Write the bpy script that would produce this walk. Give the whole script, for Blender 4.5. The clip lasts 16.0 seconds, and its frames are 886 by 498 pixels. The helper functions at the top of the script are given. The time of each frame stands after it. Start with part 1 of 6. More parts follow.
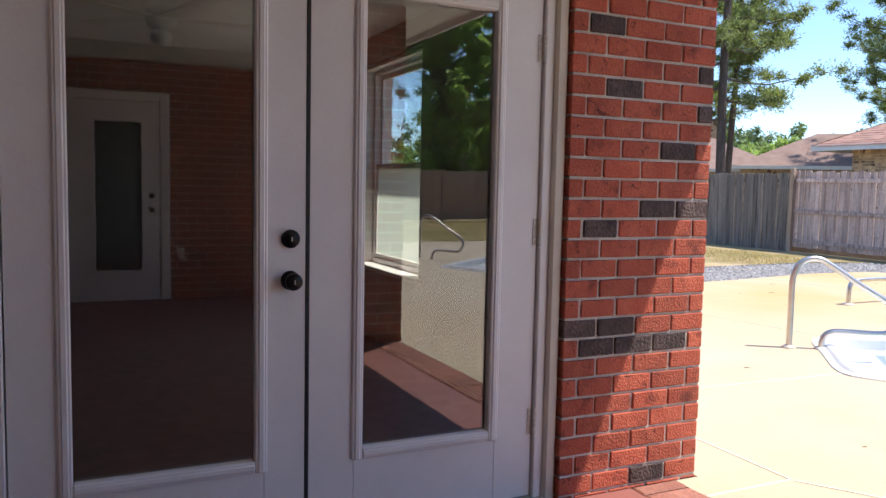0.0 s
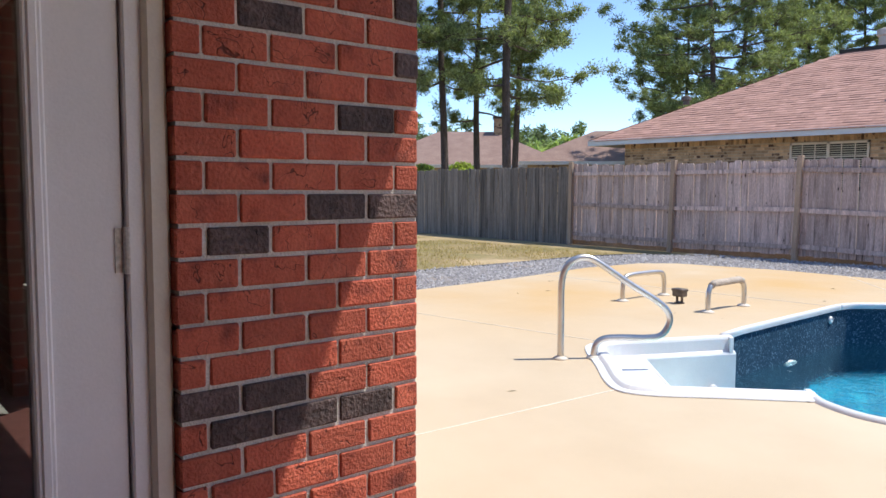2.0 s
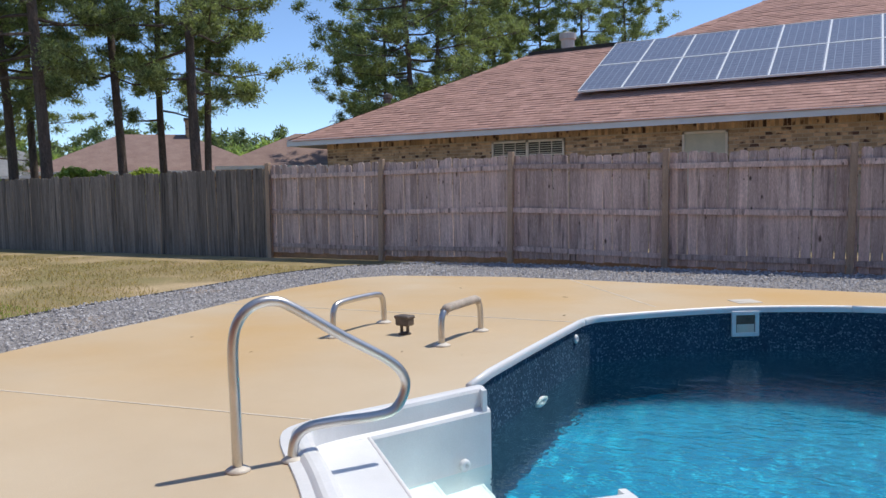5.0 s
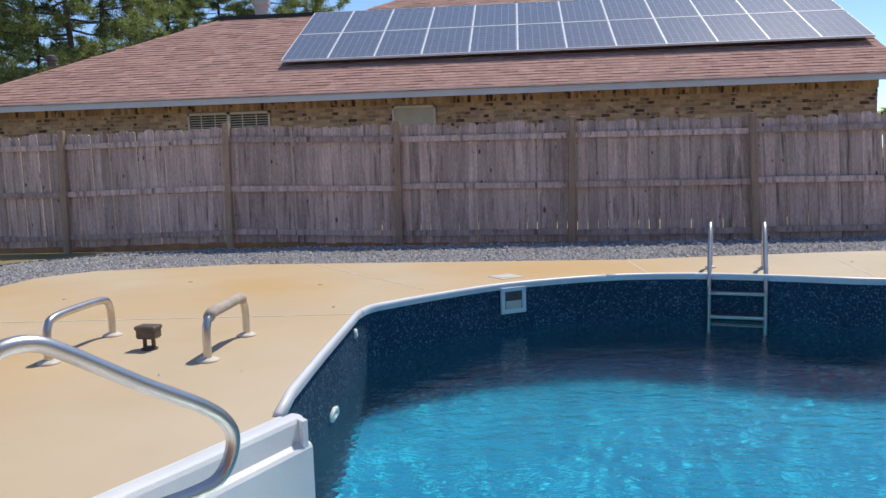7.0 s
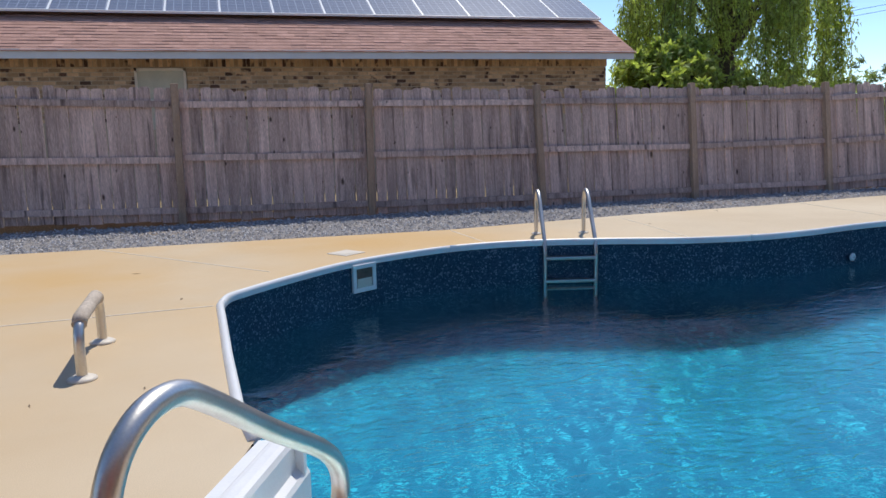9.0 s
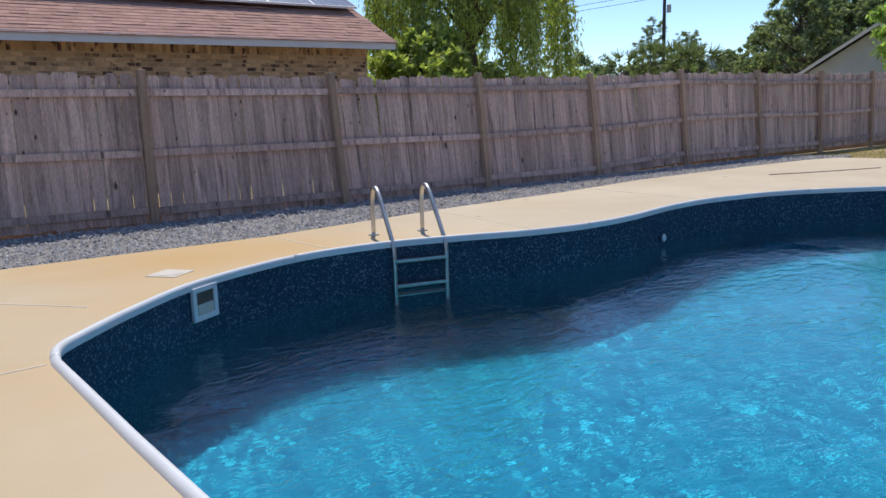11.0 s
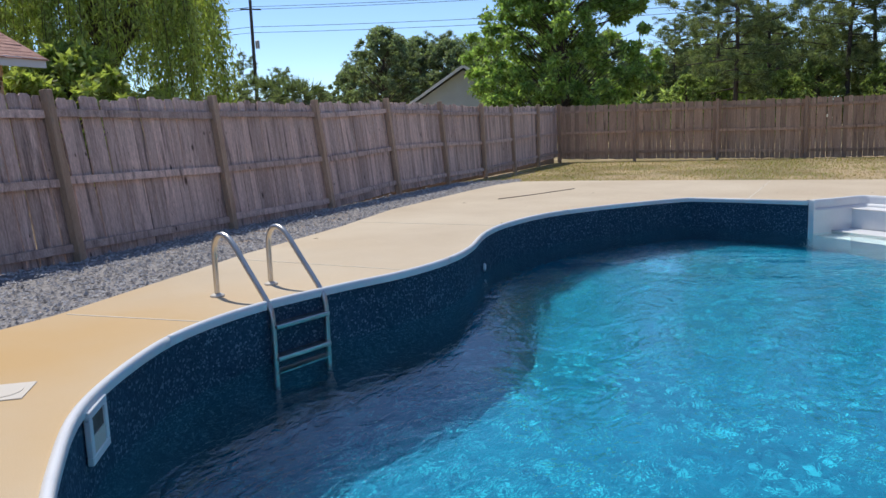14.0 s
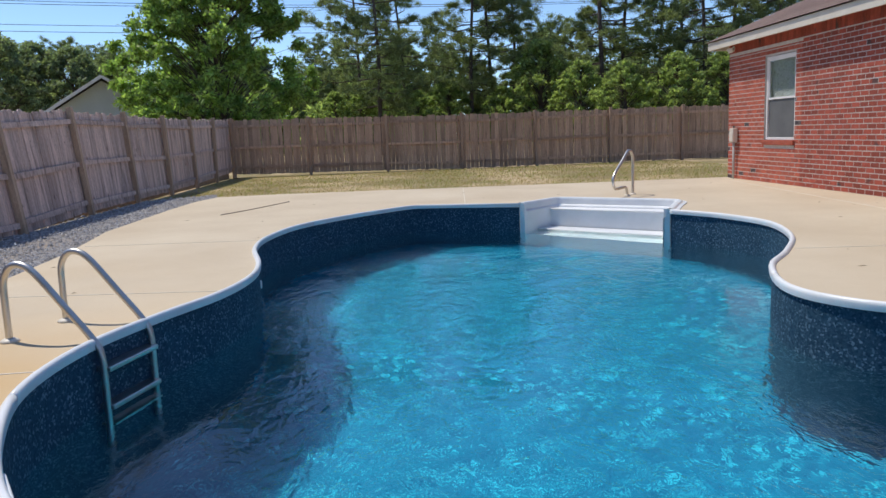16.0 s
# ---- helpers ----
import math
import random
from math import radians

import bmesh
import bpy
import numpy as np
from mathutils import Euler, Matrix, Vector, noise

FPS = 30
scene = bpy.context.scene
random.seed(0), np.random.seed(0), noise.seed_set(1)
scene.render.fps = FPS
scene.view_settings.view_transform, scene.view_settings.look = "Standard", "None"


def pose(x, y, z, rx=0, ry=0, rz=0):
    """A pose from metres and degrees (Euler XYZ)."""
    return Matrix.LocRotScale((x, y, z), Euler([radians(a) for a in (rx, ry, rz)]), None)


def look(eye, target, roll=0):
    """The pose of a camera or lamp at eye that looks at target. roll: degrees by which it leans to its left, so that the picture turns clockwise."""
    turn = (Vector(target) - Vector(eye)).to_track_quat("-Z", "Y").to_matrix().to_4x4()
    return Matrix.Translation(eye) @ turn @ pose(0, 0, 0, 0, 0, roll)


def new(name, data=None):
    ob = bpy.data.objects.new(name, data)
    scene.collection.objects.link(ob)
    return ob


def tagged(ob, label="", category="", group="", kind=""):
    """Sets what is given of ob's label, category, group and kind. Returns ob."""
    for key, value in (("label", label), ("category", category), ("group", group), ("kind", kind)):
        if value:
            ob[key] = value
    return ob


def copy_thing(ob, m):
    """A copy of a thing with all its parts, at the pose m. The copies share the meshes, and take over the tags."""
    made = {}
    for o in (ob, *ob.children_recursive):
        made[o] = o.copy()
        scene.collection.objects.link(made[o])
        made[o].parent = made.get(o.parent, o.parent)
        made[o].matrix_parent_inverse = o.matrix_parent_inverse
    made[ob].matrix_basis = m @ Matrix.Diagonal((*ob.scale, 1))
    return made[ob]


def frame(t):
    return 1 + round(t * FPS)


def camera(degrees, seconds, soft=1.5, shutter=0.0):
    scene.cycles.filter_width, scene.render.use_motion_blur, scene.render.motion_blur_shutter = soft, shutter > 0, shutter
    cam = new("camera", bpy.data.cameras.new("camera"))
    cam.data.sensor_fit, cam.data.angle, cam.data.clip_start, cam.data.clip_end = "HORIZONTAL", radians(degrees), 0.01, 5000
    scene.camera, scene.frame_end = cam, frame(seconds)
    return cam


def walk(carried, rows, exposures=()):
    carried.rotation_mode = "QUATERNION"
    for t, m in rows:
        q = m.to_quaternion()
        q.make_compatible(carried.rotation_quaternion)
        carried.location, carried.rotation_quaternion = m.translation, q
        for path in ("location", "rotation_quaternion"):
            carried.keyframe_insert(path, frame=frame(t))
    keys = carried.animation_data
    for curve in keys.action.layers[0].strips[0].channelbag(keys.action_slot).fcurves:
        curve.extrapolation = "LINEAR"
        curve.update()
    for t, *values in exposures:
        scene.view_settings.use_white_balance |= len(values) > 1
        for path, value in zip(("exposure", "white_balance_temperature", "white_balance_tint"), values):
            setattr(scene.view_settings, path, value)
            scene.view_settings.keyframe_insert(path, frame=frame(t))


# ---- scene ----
cam = camera(59.5, 16.0)
PATH = [
    (0, (6.519, -2.768, 1.265), (4.717, -1.916, 1.102), 1.2),
    (0.5, (6.368, -2.594, 1.234), (4.588, -1.696, 1.072), 1.2),
    (1, (6.221, -2.306, 1.242), (4.493, -1.312, 1.084), 0.8),
    (1.5, (6.003, -2.008, 1.253), (4.375, -0.856, 1.092), 0.7),
    (2, (5.789, -1.709, 1.242), (4.255, -0.437, 1.082), 0.3),
    (2.5, (5.599, -1.376, 1.247), (4.163, 0.008, 1.088), -0.1),
    (3, (5.366, -1.1, 1.25), (4.017, 0.368, 1.094), -0.3),
    (5.5, (4.263, 0.267, 1.206), (3.486, 2.104, 1.05), -1.3),
    (6, (4.037, 0.453, 1.205), (3.497, 2.372, 1.044), -1.4),
    (6.5, (3.788, 0.595, 1.191), (3.433, 2.556, 1.023), -1.6),
    (7, (3.492, 0.726, 1.195), (3.295, 2.703, 0.966), -1.7),
    (7.5, (3.154, 0.775, 1.188), (3.037, 2.756, 0.938), -1.8),
    (8, (2.876, 0.911, 1.188), (2.922, 2.891, 0.908), -1.9),
    (8.5, (2.56, 1.085, 1.184), (2.869, 3.038, 0.881), -1.6),
    (11, (1.567, 2.518, 1.18), (2.735, 4.103, 0.827), -1.8),
    (11.5, (1.458, 2.906, 1.216), (2.81, 4.333, 0.851), -2.1),
    (12, (1.374, 3.409, 1.183), (2.893, 4.662, 0.831), -1.7),
    (12.5, (1.273, 3.845, 1.134), (2.867, 5.007, 0.805), -2.2),
    (13, (1.126, 4.266, 1.175), (2.786, 5.334, 0.851), -1.8),
    (13.5, (1.025, 4.662, 1.16), (2.754, 5.619, 0.854), -2.2),
    (14, (0.932, 5.142, 1.155), (2.748, 5.924, 0.854), -2.1),
    (14.5, (0.843, 5.478, 1.135), (2.735, 6.055, 0.838), -2.1),
    (15, (0.814, 5.873, 1.16), (2.76, 6.227, 0.86), -2.1),
    (15.5, (0.758, 6.217, 1.139), (2.732, 6.342, 0.839), -2.2),
    (16, (0.803, 6.581, 1.132), (2.778, 6.469, 0.838), -2.2),
]
EXPOSURES = [(0, 1.22), (1.0, 1.08), (1.5, 0.98), (2.5, 0.70), (3.2, 0.50), (5.5, 0.30), (8.0, 0.28), (12.0, 0.26), (16.0, 0.24)]
walk(cam, [(t, look(eye, target, roll)) for t, eye, target, roll in PATH], exposures=EXPOSURES)

# ---- light ----
SUN = Vector((0.30, 0.43, 1.0)).normalized()
world = bpy.data.worlds.new("world")
scene.world = world
world.use_nodes = True
wn = world.node_tree.nodes
sky = wn.new("ShaderNodeTexSky")
sky.sky_type = "NISHITA"
sky.sun_disc = False
sky.sun_elevation = math.asin(SUN.z)
sky.sun_rotation = math.atan2(SUN.x, SUN.y)
sky.air_density, sky.dust_density, sky.ozone_density = 0.8, 0.0, 4.5
sky.altitude = 1200
wn["Background"].inputs["Strength"].default_value = 0.15
world.node_tree.links.new(sky.outputs["Color"], wn["Background"].inputs["Color"])
sun_data = bpy.data.lights.new("sun", "SUN")
sun_data.energy, sun_data.angle, sun_data.color = 3.05, radians(0.5), (1.0, 0.94, 0.84)
sun = new("sun", sun_data)
sun.matrix_world = look(SUN * 50, (0, 0, 0))


# ---- materials ----
def mat(name, a, b, scale=6.0, rough=0.7, bump=0.15, fine=90.0, metal=0.0, spread=0.0, stretch=(1, 1, 1), fine_mix=0.25, spec=0.5, c=None, c_scale=0.8, c_edge=(0.52, 0.68), island=False, bump_dist=0.01, coat=0.0, leaf=0.0, knots=0.0, c_grad=None, cracks=0.0):
    """Two-scale noise between colours a and b; c: a third colour in large stains; spread: brightness varies from piece to piece."""
    m = bpy.data.materials.new(name)
    m.use_nodes = True
    nt = m.node_tree
    n, l = nt.nodes, nt.links
    p = n["Principled BSDF"]
    tc = n.new("ShaderNodeTexCoord")
    mp = n.new("ShaderNodeMapping")
    mp.inputs["Scale"].default_value = stretch
    l.new(tc.outputs["Object"], mp.inputs["Vector"])
    vec = mp.outputs["Vector"]
    rnd = None
    if spread or island:
        if island:
            rnd = n.new("ShaderNodeNewGeometry").outputs["Random Per Island"]
        else:
            rnd = n.new("ShaderNodeObjectInfo").outputs["Random"]
        add = n.new("ShaderNodeVectorMath")
        add.operation = "MULTIPLY_ADD"
        comb = n.new("ShaderNodeCombineXYZ")
        for i in range(3):
            l.new(rnd, comb.inputs[i])
        add.inputs[1].default_value = (37, 53, 71)
        l.new(comb.outputs[0], add.inputs[0])
        l.new(vec, add.inputs[2])
        vec = add.outputs[0]
    t1 = n.new("ShaderNodeTexNoise")
    t1.inputs["Scale"].default_value, t1.inputs["Detail"].default_value, t1.inputs["Roughness"].default_value = scale, 6, 0.6
    t2 = n.new("ShaderNodeTexNoise")
    t2.inputs["Scale"].default_value, t2.inputs["Detail"].default_value = fine, 3
    l.new(vec, t1.inputs["Vector"])
    l.new(vec, t2.inputs["Vector"])
    r1 = n.new("ShaderNodeMapRange")
    r1.inputs["From Min"].default_value, r1.inputs["From Max"].default_value = 0.32, 0.68
    l.new(t1.outputs["Fac"], r1.inputs["Value"])
    mx = n.new("ShaderNodeMix")
    mx.data_type = "RGBA"
    mx.inputs["A"].default_value, mx.inputs["B"].default_value = (*a, 1), (*b, 1)
    l.new(r1.outputs["Result"], mx.inputs["Factor"])
    col = mx.outputs["Result"]
    if c:
        t3 = n.new("ShaderNodeTexNoise")
        t3.inputs["Scale"].default_value, t3.inputs["Detail"].default_value = c_scale, 5
        l.new(vec, t3.inputs["Vector"])
        r3 = n.new("ShaderNodeMapRange")
        r3.inputs["From Min"].default_value, r3.inputs["From Max"].default_value = c_edge
        l.new(t3.outputs["Fac"], r3.inputs["Value"])
        m3 = n.new("ShaderNodeMix")
        m3.data_type = "RGBA"
        m3.inputs["B"].default_value = (*c, 1)
        fac = r3.outputs["Result"]
        if c_grad:
            dt = n.new("ShaderNodeVectorMath")
            dt.operation = "DOT_PRODUCT"
            dt.inputs[1].default_value = (c_grad[0], c_grad[1], 0)
            l.new(vec, dt.inputs[0])
            rg_ = n.new("ShaderNodeMapRange")
            rg_.interpolation_type = "SMOOTHSTEP"
            rg_.inputs["From Min"].default_value, rg_.inputs["From Max"].default_value = c_grad[2], c_grad[3]
            l.new(dt.outputs["Value"], rg_.inputs["Value"])
            mu = n.new("ShaderNodeMath")
            mu.operation = "MULTIPLY"
            l.new(fac, mu.inputs[0])
            l.new(rg_.outputs["Result"], mu.inputs[1])
            fac = mu.outputs[0]
        l.new(fac, m3.inputs["Factor"])
        l.new(col, m3.inputs["A"])
        col = m3.outputs["Result"]
    if knots:
        vo = n.new("ShaderNodeTexVoronoi")
        vo.voronoi_dimensions = "2D"
        vo.inputs["Scale"].default_value = knots
        wob = n.new("ShaderNodeVectorMath")
        wob.operation = "MULTIPLY"
        wob.inputs[1].default_value = (0.16, 0.16, 1.1)
        l.new(vec, wob.inputs[0])
        sx, cb = n.new("ShaderNodeSeparateXYZ"), n.new("ShaderNodeCombineXYZ")
        l.new(wob.outputs[0], sx.inputs[0])
        l.new(sx.outputs[0], cb.inputs[0])
        l.new(sx.outputs[2], cb.inputs[1])
        l.new(cb.outputs[0], vo.inputs["Vector"])
        rk = n.new("ShaderNodeMapRange")
        rk.inputs["From Min"].default_value, rk.inputs["From Max"].default_value = 0.085, 0.03
        sc_ = n.new("ShaderNodeSeparateColor")
        l.new(vo.outputs["Color"], sc_.inputs["Color"])
        size = n.new("ShaderNodeMapRange")
        size.inputs["To Min"].default_value, size.inputs["To Max"].default_value = 0.75, 4.0
        l.new(sc_.outputs[0], size.inputs["Value"])
        km = n.new("ShaderNodeMath")
        km.operation = "MULTIPLY"
        l.new(vo.outputs["Distance"], km.inputs[0])
        l.new(size.outputs["Result"], km.inputs[1])
        l.new(km.outputs[0], rk.inputs["Value"])
        mk = n.new("ShaderNodeMix")
        mk.data_type = "RGBA"
        mk.inputs["B"].default_value = (0.08, 0.05, 0.04, 1)
        l.new(rk.outputs["Result"], mk.inputs["Factor"])
        l.new(col, mk.inputs["A"])
        col = mk.outputs["Result"]
    crack = None
    if cracks:
        tn = n.new("ShaderNodeTexNoise")
        tn.inputs["Scale"].default_value, tn.inputs["Detail"].default_value, tn.inputs["Distortion"].default_value = cracks, 3, 0.6
        l.new(vec, tn.inputs["Vector"])
        sb_, ab = n.new("ShaderNodeMath"), n.new("ShaderNodeMath")
        sb_.operation, ab.operation = "SUBTRACT", "ABSOLUTE"
        sb_.inputs[1].default_value = 0.60
        l.new(tn.outputs["Fac"], sb_.inputs[0])
        l.new(sb_.outputs[0], ab.inputs[0])
        cr = n.new("ShaderNodeMapRange")
        cr.inputs["From Min"].default_value, cr.inputs["From Max"].default_value = 0.007, 0.002
        l.new(ab.outputs[0], cr.inputs["Value"])
        crack = cr.outputs["Result"]
        mc = n.new("ShaderNodeMix")
        mc.data_type = "RGBA"
        mc.inputs["B"].default_value = (a[0] * 0.34, a[1] * 0.36, a[2] * 0.40, 1)
        l.new(crack, mc.inputs["Factor"])
        l.new(col, mc.inputs["A"])
        col = mc.outputs["Result"]
    gm = n.new("ShaderNodeMapRange")
    gm.inputs["From Min"].default_value, gm.inputs["From Max"].default_value = 0.3, 0.7
    gm.inputs["To Min"].default_value, gm.inputs["To Max"].default_value = 1 - fine_mix, 1 + fine_mix
    l.new(t2.outputs["Fac"], gm.inputs["Value"])
    val = gm.outputs["Result"]
    if rnd is not None and spread:
        rr = n.new("ShaderNodeMapRange")
        rr.inputs["To Min"].default_value, rr.inputs["To Max"].default_value = 1 - spread, 1 + spread
        l.new(rnd, rr.inputs["Value"])
        mul = n.new("ShaderNodeMath")
        mul.operation = "MULTIPLY"
        l.new(val, mul.inputs[0])
        l.new(rr.outputs["Result"], mul.inputs[1])
        val = mul.outputs[0]
    vm = n.new("ShaderNodeVectorMath")
    vm.operation = "SCALE"
    l.new(col, vm.inputs[0])
    l.new(val, vm.inputs["Scale"])
    l.new(vm.outputs[0], p.inputs["Base Color"])
    p.inputs["Roughness"].default_value, p.inputs["Metallic"].default_value = rough, metal
    p.inputs["Specular IOR Level"].default_value = spec
    p.inputs["Coat Weight"].default_value = coat
    if leaf:
        tl = n.new("ShaderNodeBsdfTranslucent")
        ms = n.new("ShaderNodeMixShader")
        ms.inputs[0].default_value = leaf
        lt = n.new("ShaderNodeVectorMath")
        lt.operation = "MULTIPLY"
        lt.inputs[1].default_value = (1.5, 1.6, 0.8)
        l.new(vm.outputs[0], lt.inputs[0])
        l.new(lt.outputs[0], tl.inputs["Color"])
        l.new(p.outputs[0], ms.inputs[1])
        l.new(tl.outputs[0], ms.inputs[2])
        l.new(ms.outputs[0], n["Material Output"].inputs["Surface"])
    if bump:
        sm = n.new("ShaderNodeMath")
        sm.operation = "ADD"
        l.new(t1.outputs["Fac"], sm.inputs[0])
        l.new(t2.outputs["Fac"], sm.inputs[1])
        bp = n.new("ShaderNodeBump")
        bp.inputs["Strength"].default_value, bp.inputs["Distance"].default_value = bump, bump_dist
        ht = sm.outputs[0]
        if crack is not None:
            dn = n.new("ShaderNodeMath")
            dn.operation = "SUBTRACT"
            l.new(ht, dn.inputs[0])
            l.new(crack, dn.inputs[1])
            ht = dn.outputs[0]
        l.new(ht, bp.inputs["Height"])
        l.new(bp.outputs["Normal"], p.inputs["Normal"])
    return m


M = {}
M["white_paint"] = mat("white_paint", (0.77, 0.75, 0.745), (0.83, 0.81, 0.805), 2.5, 0.45, 0.06, 140, fine_mix=0.02)
M["cream_paint"] = mat("cream_paint", (0.62, 0.56, 0.47), (0.70, 0.64, 0.55), 3, 0.5, 0.06, 120, fine_mix=0.03)
M["fascia"] = mat("fascia", (0.58, 0.60, 0.61), (0.68, 0.70, 0.70), 1.5, 0.5, 0.05, 60, fine_mix=0.04)
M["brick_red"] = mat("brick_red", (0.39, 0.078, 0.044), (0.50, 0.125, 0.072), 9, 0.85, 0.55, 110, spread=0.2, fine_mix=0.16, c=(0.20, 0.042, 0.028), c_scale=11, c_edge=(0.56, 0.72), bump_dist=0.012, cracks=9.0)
M["brick_dark"] = mat("brick_dark", (0.050, 0.034, 0.034), (0.125, 0.085, 0.080), 12, 0.85, 0.8, 80, spread=0.3, fine_mix=0.3, bump_dist=0.014, cracks=16.0)
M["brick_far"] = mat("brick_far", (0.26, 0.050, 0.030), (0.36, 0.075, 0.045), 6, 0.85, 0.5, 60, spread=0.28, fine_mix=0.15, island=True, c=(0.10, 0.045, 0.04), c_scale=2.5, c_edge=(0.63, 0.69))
M["brick_tan"] = mat("brick_tan", (0.40, 0.27, 0.165), (0.54, 0.39, 0.25), 5, 0.85, 0.4, 60, spread=0.35, fine_mix=0.15, island=True, c=(0.10, 0.055, 0.04), c_scale=3.0, c_edge=(0.56, 0.62))
M["mortar"] = mat("mortar", (0.52, 0.48, 0.44), (0.66, 0.62, 0.57), 9, 0.95, 0.5, 160, fine_mix=0.15)
M["mortar_tan"] = mat("mortar_tan", (0.42, 0.35, 0.26), (0.50, 0.43, 0.33), 9, 0.95, 0.3, 160, fine_mix=0.15)
M["deck"] = mat("deck", (0.53, 0.425, 0.295), (0.62, 0.52, 0.38), 0.55, 0.75, 0.22, 240, fine_mix=0.09, c=(0.57, 0.36, 0.145), c_scale=0.35, c_edge=(0.30, 0.66), c_grad=(-1.0, 1.0, -0.5, 6.0), bump_dist=0.004)
M["joint"] = mat("joint", (0.66, 0.60, 0.50), (0.76, 0.70, 0.60), 5, 0.9, 0.1, 100, fine_mix=0.1)
M["red_floor"] = mat("red_floor", (0.27, 0.10, 0.085), (0.34, 0.135, 0.115), 2, 0.5, 0.1, 120, fine_mix=0.06)
M["border_brick"] = mat("border_brick", (0.28, 0.11, 0.08), (0.36, 0.16, 0.12), 8, 0.8, 0.4, 80, spread=0.2)
M["gravel"] = mat("gravel", (0.20, 0.19, 0.19), (0.34, 0.32, 0.31), 14, 0.95, 0.8, 60, fine_mix=0.4, c=(0.36, 0.26, 0.17), c_scale=0.5, c_edge=(0.6, 0.75))
M["stone"] = mat("stone", (0.24, 0.23, 0.24), (0.50, 0.48, 0.47), 3, 0.9, 0.3, 60, spread=0.45, island=True, fine_mix=0.15)
M["grass_ground"] = mat("grass_ground", (0.29, 0.215, 0.105), (0.23, 0.195, 0.075), 0.8, 0.95, 0.6, 45, fine_mix=0.4, c=(0.48, 0.36, 0.21), c_scale=0.45, c_edge=(0.48, 0.62))
M["grass_blade"] = mat("grass_blade", (0.35, 0.265, 0.12), (0.46, 0.36, 0.19), 1.0, 0.8, 0, 30, spread=0.3, island=True, leaf=0.4)
M["grass_green"] = mat("grass_green", (0.20, 0.29, 0.045), (0.32, 0.37, 0.08), 1.0, 0.8, 0, 30, spread=0.3, island=True, leaf=0.4)
M["fence_wood"] = mat("fence_wood", (0.43, 0.31, 0.265), (0.67, 0.515, 0.45), 2.2, 0.9, 0.4, 30, spread=0.26, knots=2.3, stretch=(9, 9, 0.6), fine_mix=0.36, c=(0.13, 0.09, 0.08), c_scale=1.9, c_edge=(0.56, 0.74))
M["fence_grey"] = mat("fence_grey", (0.14, 0.115, 0.096), (0.25, 0.21, 0.178), 2.2, 0.9, 0.35, 30, spread=0.32, stretch=(9, 9, 0.4), fine_mix=0.35, c=(0.05, 0.043, 0.037), c_scale=2.0, c_edge=(0.54, 0.70))
M["fence_brown"] = mat("fence_brown", (0.40, 0.26, 0.175), (0.55, 0.375, 0.262), 2.2, 0.9, 0.3, 30, spread=0.24, stretch=(9, 9, 0.6), fine_mix=0.28, c=(0.12, 0.08, 0.06), c_scale=2.0, c_edge=(0.58, 0.74))
M["post_wood"] = mat("post_wood", (0.34, 0.235, 0.16), (0.48, 0.345, 0.245), 2.5, 0.9, 0.3, 30, spread=0.15, stretch=(9, 9, 0.7), fine_mix=0.25)
M["knot"] = mat("knot", (0.05, 0.03, 0.02), (0.09, 0.055, 0.04), 20, 0.9, 0, 80)
M["steel"] = mat("steel", (0.56, 0.53, 0.49), (0.68, 0.65, 0.61), 5, 0.36, 0.03, 200, metal=1.0, fine_mix=0.06)
M["sleeve"] = mat("sleeve", (0.42, 0.35, 0.28), (0.56, 0.48, 0.40), 14, 0.85, 0.3, 120, fine_mix=0.2)
M["white_vinyl"] = mat("white_vinyl", (0.74, 0.75, 0.76), (0.82, 0.83, 0.84), 3, 0.35, 0.03, 120, fine_mix=0.03)
M["black_metal"] = mat("black_metal", (0.012, 0.011, 0.011), (0.03, 0.028, 0.027), 20, 0.35, 0.05, 200, metal=0.6)
M["bronze_box"] = mat("bronze_box", (0.09, 0.07, 0.055), (0.14, 0.11, 0.09), 12, 0.5, 0.05, 100)
M["grey_plastic"] = mat("grey_plastic", (0.45, 0.43, 0.40), (0.52, 0.50, 0.47), 5, 0.5, 0.03, 90, fine_mix=0.04)
M["hinge"] = mat("hinge_metal", (0.50, 0.46, 0.42), (0.58, 0.54, 0.50), 8, 0.5, 0.03, 90, metal=0.3)
M["shingle"] = mat("shingle", (0.34, 0.19, 0.15), (0.47, 0.275, 0.225), 3, 0.95, 0.3, 70, spread=0.13, island=True, fine_mix=0.2)
M["shingle_far"] = mat("shingle_far", (0.23, 0.15, 0.13), (0.30, 0.21, 0.18), 1.5, 0.95, 0.2, 20, fine_mix=0.15)
M["roof_grey"] = mat("roof_grey", (0.20, 0.20, 0.20), (0.28, 0.28, 0.28), 1.5, 0.95, 0.2, 20, fine_mix=0.12)
M["roof_olive"] = mat("roof_olive", (0.16, 0.155, 0.12), (0.22, 0.21, 0.17), 1.5, 0.95, 0.2, 20, fine_mix=0.12)
M["siding"] = mat("siding", (0.52, 0.55, 0.56), (0.58, 0.61, 0.62), 1, 0.7, 0.05, 20, fine_mix=0.05)
M["bark"] = mat("bark", (0.065, 0.050, 0.042), (0.14, 0.105, 0.088), 3, 0.95, 0.8, 20, stretch=(3, 3, 0.7), fine_mix=0.4, bump_dist=0.03)
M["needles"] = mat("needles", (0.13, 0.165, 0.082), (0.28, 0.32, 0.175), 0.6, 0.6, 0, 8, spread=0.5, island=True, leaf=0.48)
